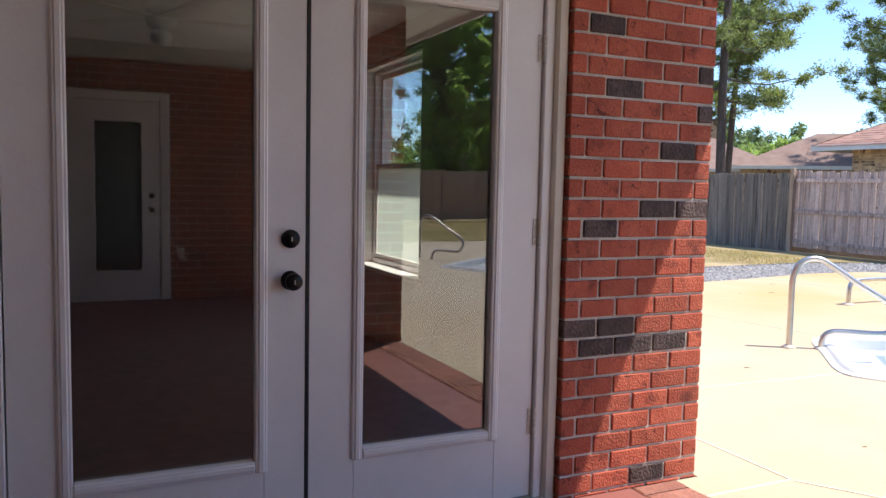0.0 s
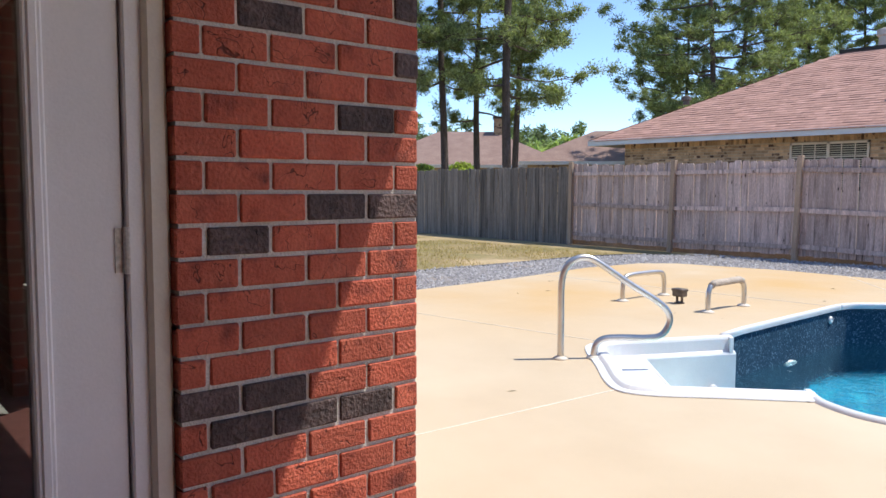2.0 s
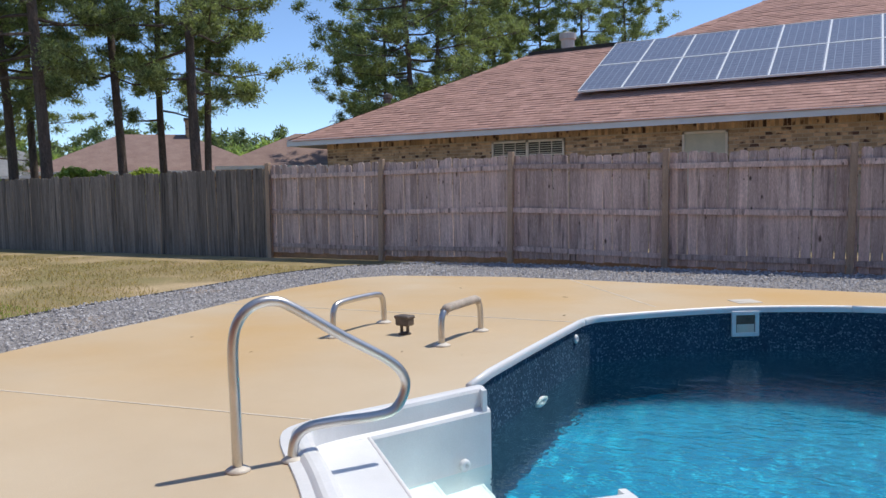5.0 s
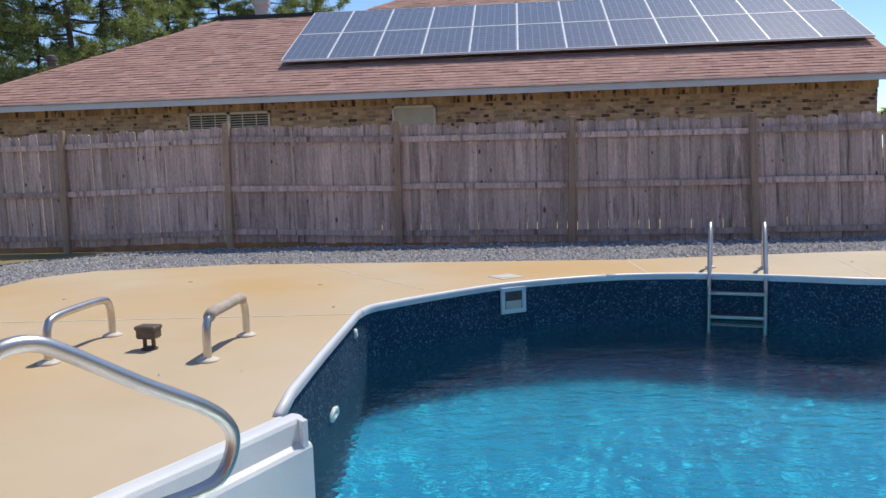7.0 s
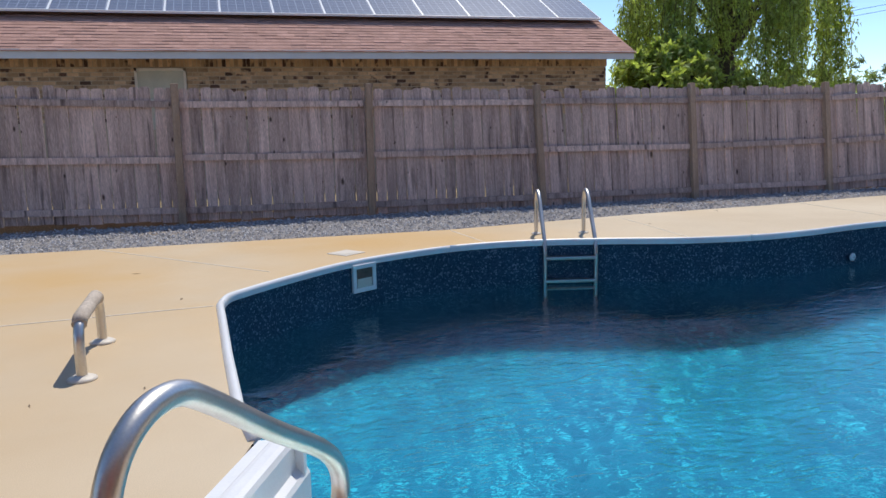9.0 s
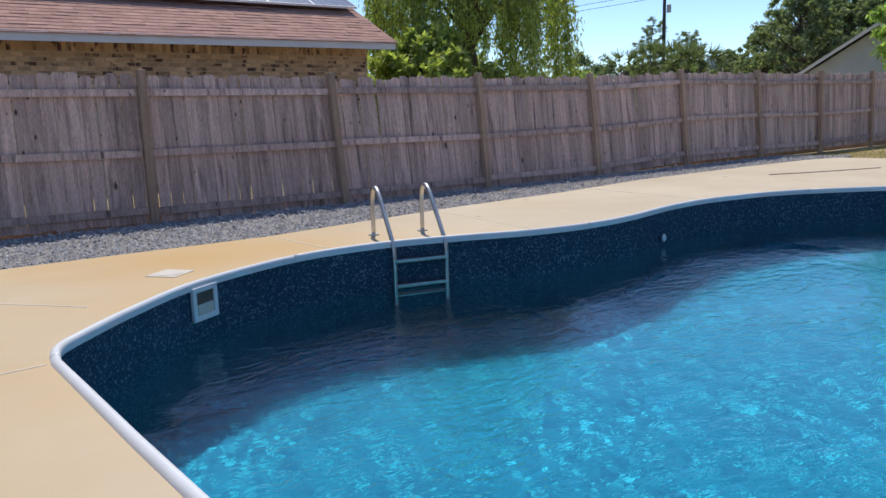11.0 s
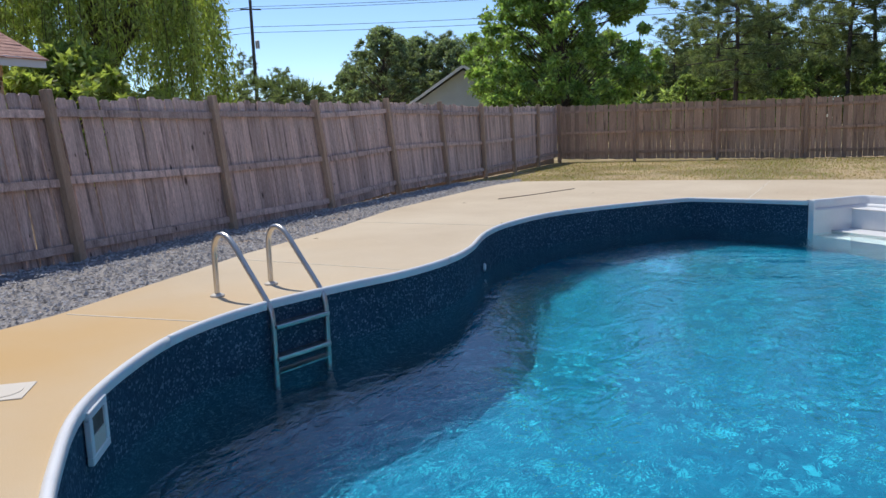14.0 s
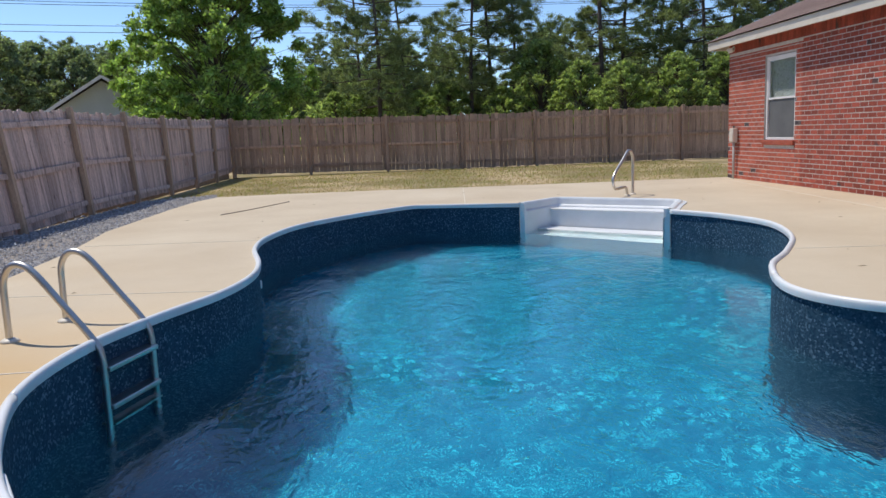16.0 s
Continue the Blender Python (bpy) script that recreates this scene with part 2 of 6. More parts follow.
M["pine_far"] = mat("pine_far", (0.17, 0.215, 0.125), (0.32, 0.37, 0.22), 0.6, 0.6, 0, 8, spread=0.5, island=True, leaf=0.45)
M["leaves"] = mat("leaves", (0.16, 0.26, 0.08), (0.36, 0.46, 0.17), 0.6, 0.5, 0, 8, spread=0.45, island=True, leaf=0.55)
M["willow_leaf"] = mat("willow_leaf", (0.26, 0.33, 0.09), (0.42, 0.47, 0.17), 0.6, 0.6, 0, 8, spread=0.4, island=True, leaf=0.5)
M["far_leaf"] = mat("far_leaf", (0.115, 0.15, 0.075), (0.20, 0.24, 0.125), 0.12, 0.8, 0, 2, spread=0.45, island=True, leaf=0.4)
M["far_leaf_light"] = mat("far_leaf_light", (0.22, 0.29, 0.12), (0.35, 0.41, 0.19), 0.12, 0.8, 0, 2, spread=0.4, island=True, leaf=0.6)
M["pole_wood"] = mat("pole_wood", (0.05, 0.042, 0.036), (0.09, 0.075, 0.065), 4, 0.9, 0.3, 30)
M["cable"] = mat("cable", (0.02, 0.02, 0.02), (0.03, 0.03, 0.03), 4, 0.6, 0, 30)
M["room_wall"] = mat("room_wall", (0.44, 0.40, 0.36), (0.50, 0.455, 0.41), 2, 0.8, 0.05, 80, fine_mix=0.03)
M["carpet"] = mat("carpet", (0.21, 0.22, 0.21), (0.28, 0.29, 0.275), 10, 1.0, 0.5, 200, fine_mix=0.25)
M["ceiling_white"] = mat("ceiling_white", (0.78, 0.77, 0.75), (0.82, 0.81, 0.79), 4, 0.9, 0.3, 60, fine_mix=0.04)
M["blinds"] = mat("blinds", (0.46, 0.45, 0.36), (0.54, 0.52, 0.42), 4, 0.6, 0.02, 60, fine_mix=0.05)
# Near-black colour that paints unlit rooms behind glass; also used on the ridge vent.
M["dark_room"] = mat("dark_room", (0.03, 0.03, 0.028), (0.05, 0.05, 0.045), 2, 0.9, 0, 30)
M["screen"] = mat("screen", (0.10, 0.105, 0.11), (0.13, 0.135, 0.14), 3, 0.8, 0.1, 300, fine_mix=0.15)
M["dirt"] = mat("dirt", (0.20, 0.14, 0.09), (0.30, 0.22, 0.15), 6, 0.95, 0.4, 60)


def glass_mat(name, tint, rough=0.0, thin=True, mirror=0.0):
    """Clear pane: what lies behind it shows through, with a true reflection on top."""
    m = bpy.data.materials.new(name)
    m.use_nodes = True
    n, l = m.node_tree.nodes, m.node_tree.links
    n.remove(n["Principled BSDF"])
    tr = n.new("ShaderNodeBsdfTransparent")
    tr.inputs["Color"].default_value = (*tint, 1)
    gl = n.new("ShaderNodeBsdfGlossy")
    gl.inputs["Roughness"].default_value = rough
    lw, pw, fr = n.new("ShaderNodeLayerWeight"), n.new("ShaderNodeMath"), n.new("ShaderNodeMapRange")
    lw.inputs["Blend"].default_value = 0.5
    pw.operation = "POWER"
    pw.inputs[1].default_value = 3.0
    l.new(lw.outputs["Facing"], pw.inputs[0])
    fr.inputs["To Min"].default_value = 0.05 + mirror
    l.new(pw.outputs[0], fr.inputs["Value"])
    mx = n.new("ShaderNodeMixShader")
    l.new(fr.outputs[0], mx.inputs[0])
    l.new(tr.outputs[0], mx.inputs[1])
    l.new(gl.outputs[0], mx.inputs[2])
    l.new(mx.outputs[0], n["Material Output"].inputs["Surface"])
    return m


M["door_glass"] = glass_mat("door_glass", (0.94, 0.95, 0.94), mirror=0.10)
M["window_glass"] = glass_mat("window_glass", (0.90, 0.93, 0.92), mirror=0.03)


def water_mat():
    m = bpy.data.materials.new("pool_water")
    m.use_nodes = True
    n, l = m.node_tree.nodes, m.node_tree.links
    p = n["Principled BSDF"]
    p.inputs["Base Color"].default_value = (0.62, 0.92, 0.96, 1)
    p.inputs["Transmission Weight"].default_value = 1.0
    p.inputs["Roughness"].default_value = 0.0
    p.inputs["IOR"].default_value = 1.333
    tc = n.new("ShaderNodeTexCoord")
    prev = None
    calm = n.new("ShaderNodeTexNoise")
    calm.inputs["Scale"].default_value, calm.inputs["Detail"].default_value, calm.inputs["Distortion"].default_value = 0.42, 3, 0.8
    l.new(tc.outputs["Object"], calm.inputs["Vector"])
    gust = n.new("ShaderNodeMapRange")
    gust.inputs["From Min"].default_value, gust.inputs["From Max"].default_value = 0.38, 0.62
    gust.inputs["To Min"].default_value, gust.inputs["To Max"].default_value = 0.30, 1.5
    l.new(calm.outputs["Fac"], gust.inputs["Value"])
    for sc, dist, sx, turn in ((0.8, 0.006, 1.0, 0.6), (4.6, 0.0072, 1.9, 0.25), (12.0, 0.0034, 1.5, -0.35)):
        mp = n.new("ShaderNodeMapping")
        mp.inputs["Scale"].default_value = (1.0, sx, 1.0)
        mp.inputs["Rotation"].default_value = (0, 0, turn)
        tx = n.new("ShaderNodeTexNoise")
        tx.inputs["Scale"].default_value, tx.inputs["Detail"].default_value, tx.inputs["Distortion"].default_value = sc, 2, 0.9
        l.new(tc.outputs["Object"], mp.inputs["Vector"])
        l.new(mp.outputs["Vector"], tx.inputs["Vector"])
        hm = n.new("ShaderNodeMath")
        hm.operation = "MULTIPLY"
        l.new(tx.outputs["Fac"], hm.inputs[0])
        l.new(gust.outputs["Result"], hm.inputs[1])
        bp = n.new("ShaderNodeBump")
        bp.inputs["Strength"].default_value, bp.inputs["Distance"].default_value = 1.0, dist
        l.new(hm.outputs[0], bp.inputs["Height"])
        if prev:
            l.new(prev.outputs["Normal"], bp.inputs["Normal"])
        prev = bp
    l.new(prev.outputs["Normal"], p.inputs["Normal"])
    return m


M["water"] = water_mat()


def film_mat():
    """Frosted film on a pane, lit through by the daylight."""
    m = bpy.data.materials.new("frosted_film")
    m.use_nodes = True
    n, l = m.node_tree.nodes, m.node_tree.links
    n.remove(n["Principled BSDF"])
    tl, df, mx = n.new("ShaderNodeBsdfTranslucent"), n.new("ShaderNodeBsdfDiffuse"), n.new("ShaderNodeMixShader")
    tl.inputs["Color"].default_value = (0.62, 0.68, 0.62, 1)
    df.inputs["Color"].default_value = (0.7, 0.72, 0.7, 1)
    mx.inputs[0].default_value = 0.35
    l.new(tl.outputs[0], mx.inputs[1])
    l.new(df.outputs[0], mx.inputs[2])
    l.new(mx.outputs[0], n["Material Output"].inputs["Surface"])
    return m


M["film"] = film_mat()


def liner_mat(name, a, b, hi, scale):
    """Vinyl with small irregular chips of light blue on dark blue: print on the wall, painted caustic sparkle on the
    floor.
    """
    m = bpy.data.materials.new(name)
    m.use_nodes = True
    n, l = m.node_tree.nodes, m.node_tree.links
    p = n["Principled BSDF"]
    tc = n.new("ShaderNodeTexCoord")
    vo = n.new("ShaderNodeTexVoronoi")
    vo.inputs["Scale"].default_value = scale
    no = n.new("ShaderNodeTexNoise")
    no.inputs["Scale"].default_value, no.inputs["Detail"].default_value = 2.0, 5
    l.new(tc.outputs["Object"], vo.inputs["Vector"])
    l.new(tc.outputs["Object"], no.inputs["Vector"])
    sep = n.new("ShaderNodeSeparateColor")
    l.new(vo.outputs["Color"], sep.inputs["Color"])
    ramp = n.new("ShaderNodeValToRGB")
    e = ramp.color_ramp.elements
    e[0].position, e[0].color = 0.0, (*a, 1)
    e[1].position, e[1].color = 1.0, (*hi, 1)
    mid = e.new(0.80)
    mid.color = (*b, 1)
    l.new(sep.outputs[0], ramp.inputs["Fac"])
    gm = n.new("ShaderNodeMapRange")
    gm.inputs["To Min"].default_value, gm.inputs["To Max"].default_value = 0.75, 1.25
    l.new(no.outputs["Fac"], gm.inputs["Value"])
    vm = n.new("ShaderNodeVectorMath")
    vm.operation = "SCALE"
    l.new(ramp.outputs["Color"], vm.inputs[0])
    l.new(gm.outputs["Result"], vm.inputs["Scale"])
    l.new(vm.outputs[0], p.inputs["Base Color"])
    p.inputs["Roughness"].default_value = 0.7
    p.inputs["Specular IOR Level"].default_value = 0.08
    return m


M["liner_wall"] = liner_mat("liner_wall", (0.020, 0.052, 0.088), (0.040, 0.088, 0.135), (0.15, 0.23, 0.30), 75)
# The bright floor chips paint the sparkle of caustics into the colour.
M["liner_floor"] = liner_mat("liner_floor", (0.002, 0.115, 0.225), (0.005, 0.185, 0.325), (0.03, 0.48, 0.66), 22)


def solar_mat():
    m = bpy.data.materials.new("solar_cells")
    m.use_nodes = True
    n, l = m.node_tree.nodes, m.node_tree.links
    p = n["Principled BSDF"]
    tc = n.new("ShaderNodeTexCoord")
    br = n.new("ShaderNodeTexBrick")
    br.offset = 0.0
    br.inputs["Color1"].default_value = (0.165, 0.168, 0.195, 1)
    br.inputs["Color2"].default_value = (0.14, 0.145, 0.17, 1)
    br.inputs["Mortar"].default_value = (0.36, 0.36, 0.40, 1)
    br.inputs["Scale"].default_value, br.inputs["Mortar Size"].default_value = 1.0, 0.007
    br.inputs["Brick Width"].default_value, br.inputs["Row Height"].default_value = 0.175, 0.175
    l.new(tc.outputs["Object"], br.inputs["Vector"])
    l.new(br.outputs["Color"], p.inputs["Base Color"])
    p.inputs["Roughness"].default_value = 0.25
    p.inputs["Coat Weight"].default_value = 0.6
    return m


M["solar"] = solar_mat()


# ---- mesh tools ----
class Geo:
    """Collects faces of one mesh."""

    def __init__(self):
        self.v, self.f = [], []

    def add(self, vs, fs):
        o = len(self.v)
        self.v += [tuple(p) for p in vs]
        self.f += [tuple(i + o for i in q) for q in fs]
        return self

    def box(self, x0, x1, y0, y1, z0, z1, m=None, ch=0.0):
        if ch:
            vs, fs = chamfer(x0, x1, y0, y1, z0, z1, ch)
        else:
            vs = [(x, y, z) for z in (z0, z1) for y in (y0, y1) for x in (x0, x1)]
            fs = [(0, 2, 3, 1), (4, 5, 7, 6), (0, 1, 5, 4), (2, 6, 7, 3), (0, 4, 6, 2), (1, 3, 7, 5)]
        if m is not None:
            vs = [m @ Vector(p) for p in vs]
        return self.add(vs, fs)

    def tube(self, pts, r, n=10, radii=None, caps=True):
        pts = [Vector(p) for p in pts]
        rings, up = [], None
        for i, p in enumerate(pts):
            d = (pts[min(i + 1, len(pts) - 1)] - pts[max(i - 1, 0)]).normalized()
            if up is None:
                up = d.orthogonal().normalized()
            up = (up - d * up.dot(d)).normalized()
            side = d.cross(up)
            rr = radii[i] if radii else r
            rings.append([p + (up * math.cos(a) + side * math.sin(a)) * rr for a in [2 * math.pi * k / n for k in range(n)]])
        vs = [q for ring in rings for q in ring]
        fs = [(i * n + k, i * n + (k + 1) % n, (i + 1) * n + (k + 1) % n, (i + 1) * n + k) for i in range(len(pts) - 1) for k in range(n)]
        if caps:
            fs += [tuple(range(n))[::-1], tuple((len(pts) - 1) * n + k for k in range(n))]
        return self.add(vs, fs)

    def lathe(self, prof, n=20, m=None):
        """prof: (radius, z) from bottom to top."""
        vs = [(r * math.cos(2 * math.pi * k / n), r * math.sin(2 * math.pi * k / n), z) for r, z in prof for k in range(n)]
        fs = [(i * n + k, i * n + (k + 1) % n, (i + 1) * n + (k + 1) % n, (i + 1) * n + k) for i in range(len(prof) - 1) for k in range(n)]
        fs += [tuple(range(n))[::-1], tuple((len(prof) - 1) * n + k for k in range(n))]
        if m is not None:
            vs = [m @ Vector(p) for p in vs]
        return self.add(vs, fs)

    def prism(self, poly, z0, z1):
        n = len(poly)
        vs = [(x, y, z0) for x, y in poly] + [(x, y, z1) for x, y in poly]
        fs = [tuple(range(n))[::-1], tuple(range(n, 2 * n))] + [(i, (i + 1) % n, n + (i + 1) % n, n + i) for i in range(n)]
        return self.add(vs, fs)

    def mesh(self, name, material, smooth=False):
        me = bpy.data.meshes.new(name)
        me.from_pydata(self.v, [], self.f)
        me.materials.append(material)
        if smooth:
            me.polygons.foreach_set("use_smooth", [True] * len(me.polygons))
        me.update()
        return me


def chamfer(x0, x1, y0, y1, z0, z1, c):
    vs, idx = [], {}
    xs, ys, zs = (x0, x1), (y0, y1), (z0, z1)
    sg = (1, -1)
    for i in range(2):
        for j in range(2):
            for k in range(2):
                for ax in range(3):
                    p = [xs[i] + sg[i] * c, ys[j] + sg[j] * c, zs[k] + sg[k] * c]
                    p[ax] = (xs[i], ys[j], zs[k])[ax]
                    idx[i, j, k, ax] = len(vs)
                    vs.append(tuple(p))
    fs = []
    for ax in range(3):
        for s in range(2):
            q = []
            for a, b in ((0, 0), (1, 0), (1, 1), (0, 1)):
                key = [a, b]
                key.insert(ax, s)
                q.append(idx[(*key, ax)])
            fs.append(tuple(q))
    for ax in range(3):
        o1, o2 = [a for a in range(3) if a != ax]
        for a in range(2):
            for b in range(2):
                k0, k1 = [0, 0, 0], [0, 0, 0]
                k0[o1] = k1[o1] = a
                k0[o2] = k1[o2] = b
                k1[ax] = 1
                fs.append((idx[(*k0, o1)], idx[(*k1, o1)], idx[(*k1, o2)], idx[(*k0, o2)]))
    for i in range(2):
        for j in range(2):
            for k in range(2):
                fs.append((idx[i, j, k, 0], idx[i, j, k, 1], idx[i, j, k, 2]))
    return vs, fs


def fix_normals(me):
    bm = bmesh.new()
    bm.from_mesh(me)
    bmesh.ops.recalc_face_normals(bm, faces=bm.faces)
    bm.to_mesh(me)
    bm.free()
    return me


def put(name, geo, material, parent=None, label="", category="", group="", kind="", smooth=False, fix=True, at=None):
    me = geo if isinstance(geo, bpy.types.Mesh) else geo.mesh(name, material, smooth)
    if fix and not isinstance(geo, bpy.types.Mesh) and len(me.polygons) < 60000:
        fix_normals(me)
    ob = new(name, me)
    if at is not None:
        ob.matrix_basis = at
    if parent is not None:
        ob.parent = parent
    return tagged(ob, label, category, group, kind)


def holder(name, label, category, group="", at=None, kind=""):
    ob = new(name)
    ob.empty_display_size = 0.1
    if at is not None:
        ob.matrix_basis = at
    return tagged(ob, label, category, group, kind)


def smooth_path(pts, steps=6, closed=False):
    """Catmull-Rom through the points."""
    n = len(pts)
    out = []
    segs = n if closed else n - 1
    for i in range(segs):
        p = [Vector(pts[(i + k) % n] if closed else pts[min(max(i + k, 0), n - 1)]) for k in (-1, 0, 1, 2)]
        for s in range(steps):
            t = s / steps
            out.append(0.5 * (2 * p[1] + (p[2] - p[0]) * t + (2 * p[0] - 5 * p[1] + 4 * p[2] - p[3]) * t * t + (3 * p[1] - p[0] - 3 * p[2] + p[3]) * t ** 3))
    if not closed:
        out.append(Vector(pts[-1]))
    return out


def sheet_with_hole(name, outer, hole, z, material, kind="structure", label="", category=""):
    bm = bmesh.new()
    es = []
    for loop in (outer, *hole):
        vs = [bm.verts.new((p[0], p[1], z)) for p in loop]
        es += [bm.edges.new((vs[i], vs[(i + 1) % len(vs)])) for i in range(len(vs))]
    bmesh.ops.triangle_fill(bm, edges=es, use_beauty=True, use_dissolve=False, normal=(0, 0, 1))
    for fc in bm.faces:
        if fc.normal.z < 0:
            fc.normal_flip()
    me = bpy.data.meshes.new(name)
    bm.to_mesh(me)
    bm.free()
    me.materials.append(material)
    return tagged(new(name, me), label, category, "", kind)

# ---- pool outline and ground ----
WEST = [(2.33, 4.22), (2.28, 4.6), (2.245, 5.4), (2.22, 6.2), (2.205, 6.64), (2.25, 6.88)]
NORTH = [(2.38, 7.06), (2.77, 7.47), (3.29, 7.92), (3.93, 8.245), (4.54, 8.42), (5.25, 8.40), (5.96, 8.195), (6.61, 7.95), (7.30, 7.84), (8.0, 7.89), (9.0, 8.10), (9.9, 8.13), (11.0, 7.90), (11.95, 7.36), (12.66, 6.80), (13.09, 6.38)]
EAST = [(13.12, 6.16), (12.98, 5.6), (12.66, 4.70)]
SOUTH = [(10.86, 2.96), (10.45, 2.72), (10.07, 2.56), (9.23, 2.42), (8.2, 2.70), (7.29, 3.22), (6.66, 3.66), (5.85, 3.93), (5.30, 3.75), (4.92, 3.25), (4.55, 2.80), (4.15, 2.68), (3.86, 2.76), (3.72, 2.88)]
STEP_NEAR = [(2.92, 2.14), (1.93, 3.05)]
STEP_FAR = [(13.42, 3.95), (12.12, 2.36)]
north_curve = [(p.x, p.y) for p in smooth_path([(*p, 0) for p in WEST[-2:] + NORTH + EAST[:1]], 6)]
west_curve = WEST[:-2]
south_curve = [(p.x, p.y) for p in smooth_path([(*p, 0) for p in SOUTH], 6)]
OUTLINE = west_curve + north_curve + EAST[1:] + STEP_FAR + south_curve + STEP_NEAR
WATER_Z = -0.42

DECK = [(-1.25, -0.35), (-1.35, 1.5), (-1.39, 2.81), (-1.57, 4.0), (-1.70, 5.7), (-2.02, 7.7), (-1.95, 8.9), (-1.55, 9.4), (0.1, 9.78), (2.6, 9.72), (4.65, 9.66), (7.3, 10.05), (9.4, 10.2), (11.4, 10.5), (14.6, 10.55), (16.3, 10.5), (17.2, 10.3), (17.35, 9.0), (17.15, 6.0), (16.95, 3.0), (16.85, -0.42), (3.98, -0.42), (3.98, -0.29)]
ground = sheet_with_hole("ground", [(-900, -900), (900, -900), (900, 900), (-900, 900)], [OUTLINE], -0.07, M["grass_ground"], label="patchy dry lawn with sandy bare soil", category="ground")
deck = sheet_with_hole("pool_deck", DECK, [OUTLINE], 0.0, M["deck"], label="tan concrete pool deck with rusty stains", category="pavement")
skirt = Geo()
n = len(DECK)
for i in range(n):
    a, b = DECK[i], DECK[(i + 1) % n]
    skirt.add([(*a, 0), (*b, 0), (*b, -0.1), (*a, -0.1)], [(0, 1, 2, 3)])
put("deck_edge", skirt, M["deck"], deck)
for a, b in (((2.74, -0.28), (2.86, 2.13)), ((-1.37, 2.74), (1.88, 3.24)), ((1.02, 9.72), (2.60, 7.80)), ((-1.85, 6.38), (2.16, 6.66)), ((4.70, 9.60), (4.78, 8.44)), ((7.06, -0.30), (7.45, 3.06)), ((16.5, -0.10), (9.0, 0.62)), ((6.95, 9.9), (6.75, 7.96)), ((9.9, 10.2), (9.75, 8.2)), ((16.9, 5.2), (13.1, 5.5)), ((2.80, 0.10), (4.17, 0.07)), ((4.17, -0.42), (4.17, 0.06)), ((4.18, 0.07), (7.16, 2.05))):
    d = (Vector(b) - Vector(a)).normalized()
    s = Vector((-d.y, d.x)) * 0.006
    g = Geo().prism([Vector(a) - s, Vector(b) - s, Vector(b) + s, Vector(a) + s], -0.004, 0.003)
    put("joint", g, M["joint"], deck)

# gravel bed between the deck and the fences
GRAVEL = [(-3.4, 0.6), (-3.2, 3.2), (-3.45, 5.4), (-3.5, 7.4), (-3.6, 9.2), (-3.3, 10.6), (-2.4, 11.4), (-1.0, 11.88), (17.6, 11.88), (18.4, 10.6)] + DECK[16:1:-1]
bed = Geo()
bed.prism(GRAVEL, -0.09, -0.04)
put("gravel_bed", bed, M["gravel"], label="grey crushed gravel bed along the fence", category="gravel", kind="structure")


def inside(poly, x, y):
    c, j = False, len(poly) - 1
    for i in range(len(poly)):
        (xi, yi), (xj, yj) = poly[i], poly[j]
        if (yi > y) != (yj > y) and x < (xj - xi) * (y - yi) / (yj - yi) + xi:
            c = not c
        j = i
    return c


rng = random.Random(4)
stones = Geo()
count = 0
while count < 26000:
    x, y = rng.uniform(-3.6, 18.3), rng.uniform(0.6, 11.9)
    if not inside(GRAVEL, x, y):
        continue
    if y < 9.5 and x > 0:
        continue
    r = rng.uniform(0.009, 0.024) * (1.5 if rng.random() < 0.03 else 1)
    pz = -0.036 + rng.uniform(0, 0.5) * r + 0.03 * max(0, noise.noise((x * 1.1, y * 1.1, 0)))
    a = rng.uniform(0, 6.28)
    ca, sa = math.cos(a) * r, math.sin(a) * r
    e, h = rng.uniform(0.6, 1.0), rng.uniform(0.5, 0.9)
    stones.add([(x + ca, y + sa, pz), (x - sa * e, y + ca * e, pz), (x - ca, y - sa, pz), (x + sa * e, y - ca * e, pz), (x + ca * 0.2, y + sa * 0.2, pz + r * h)], [(0, 1, 4), (1, 2, 4), (2, 3, 4), (3, 0, 4)])
    count += 1
put("gravel", stones, M["stone"], label="loose grey and white crushed stones", category="gravel", kind="stuff", fix=False)

# landscape edging between gravel and lawn
edge = Geo().tube([(p.x, p.y, -0.045) for p in smooth_path([(*p, 0) for p in [(-3.4, 0.6), (-3.2, 3.2), (-3.45, 5.4), (-3.5, 7.4), (-3.6, 9.2), (-3.35, 10.5), (-2.5, 11.3)]], 5)], 0.022, 6)
put("garden_edging", edge, M["cable"], label="black plastic lawn edging strip", category="edging")

# lawn blades where the lawn is near
def blades(name, count, area, material, seed, h=(0.02, 0.06), clump=0.0):
    rg = random.Random(seed)
    g = Geo()
    k = 0
    while k < count:
        x, y = rg.uniform(area[0], area[1]), rg.uniform(area[2], area[3])
        if noise.noise((x * 0.7, y * 0.7, seed)) < clump - 0.25 * rg.random():
            continue
        if inside(GRAVEL, x, y) or inside(DECK, x, y):
            continue
        a, hh, w = rg.uniform(0, 6.28), rg.uniform(*h), 0.006
        lx, ly = rg.uniform(-0.03, 0.03), rg.uniform(-0.03, 0.03)
        g.add([(x - w * math.cos(a), y - w * math.sin(a), -0.072), (x + w * math.cos(a), y + w * math.sin(a), -0.072), (x + lx, y + ly, -0.07 + hh)], [(0, 1, 2)])
        k += 1
    put(name, g, material, label="short dry lawn grass", category="grass", kind="stuff", fix=False)


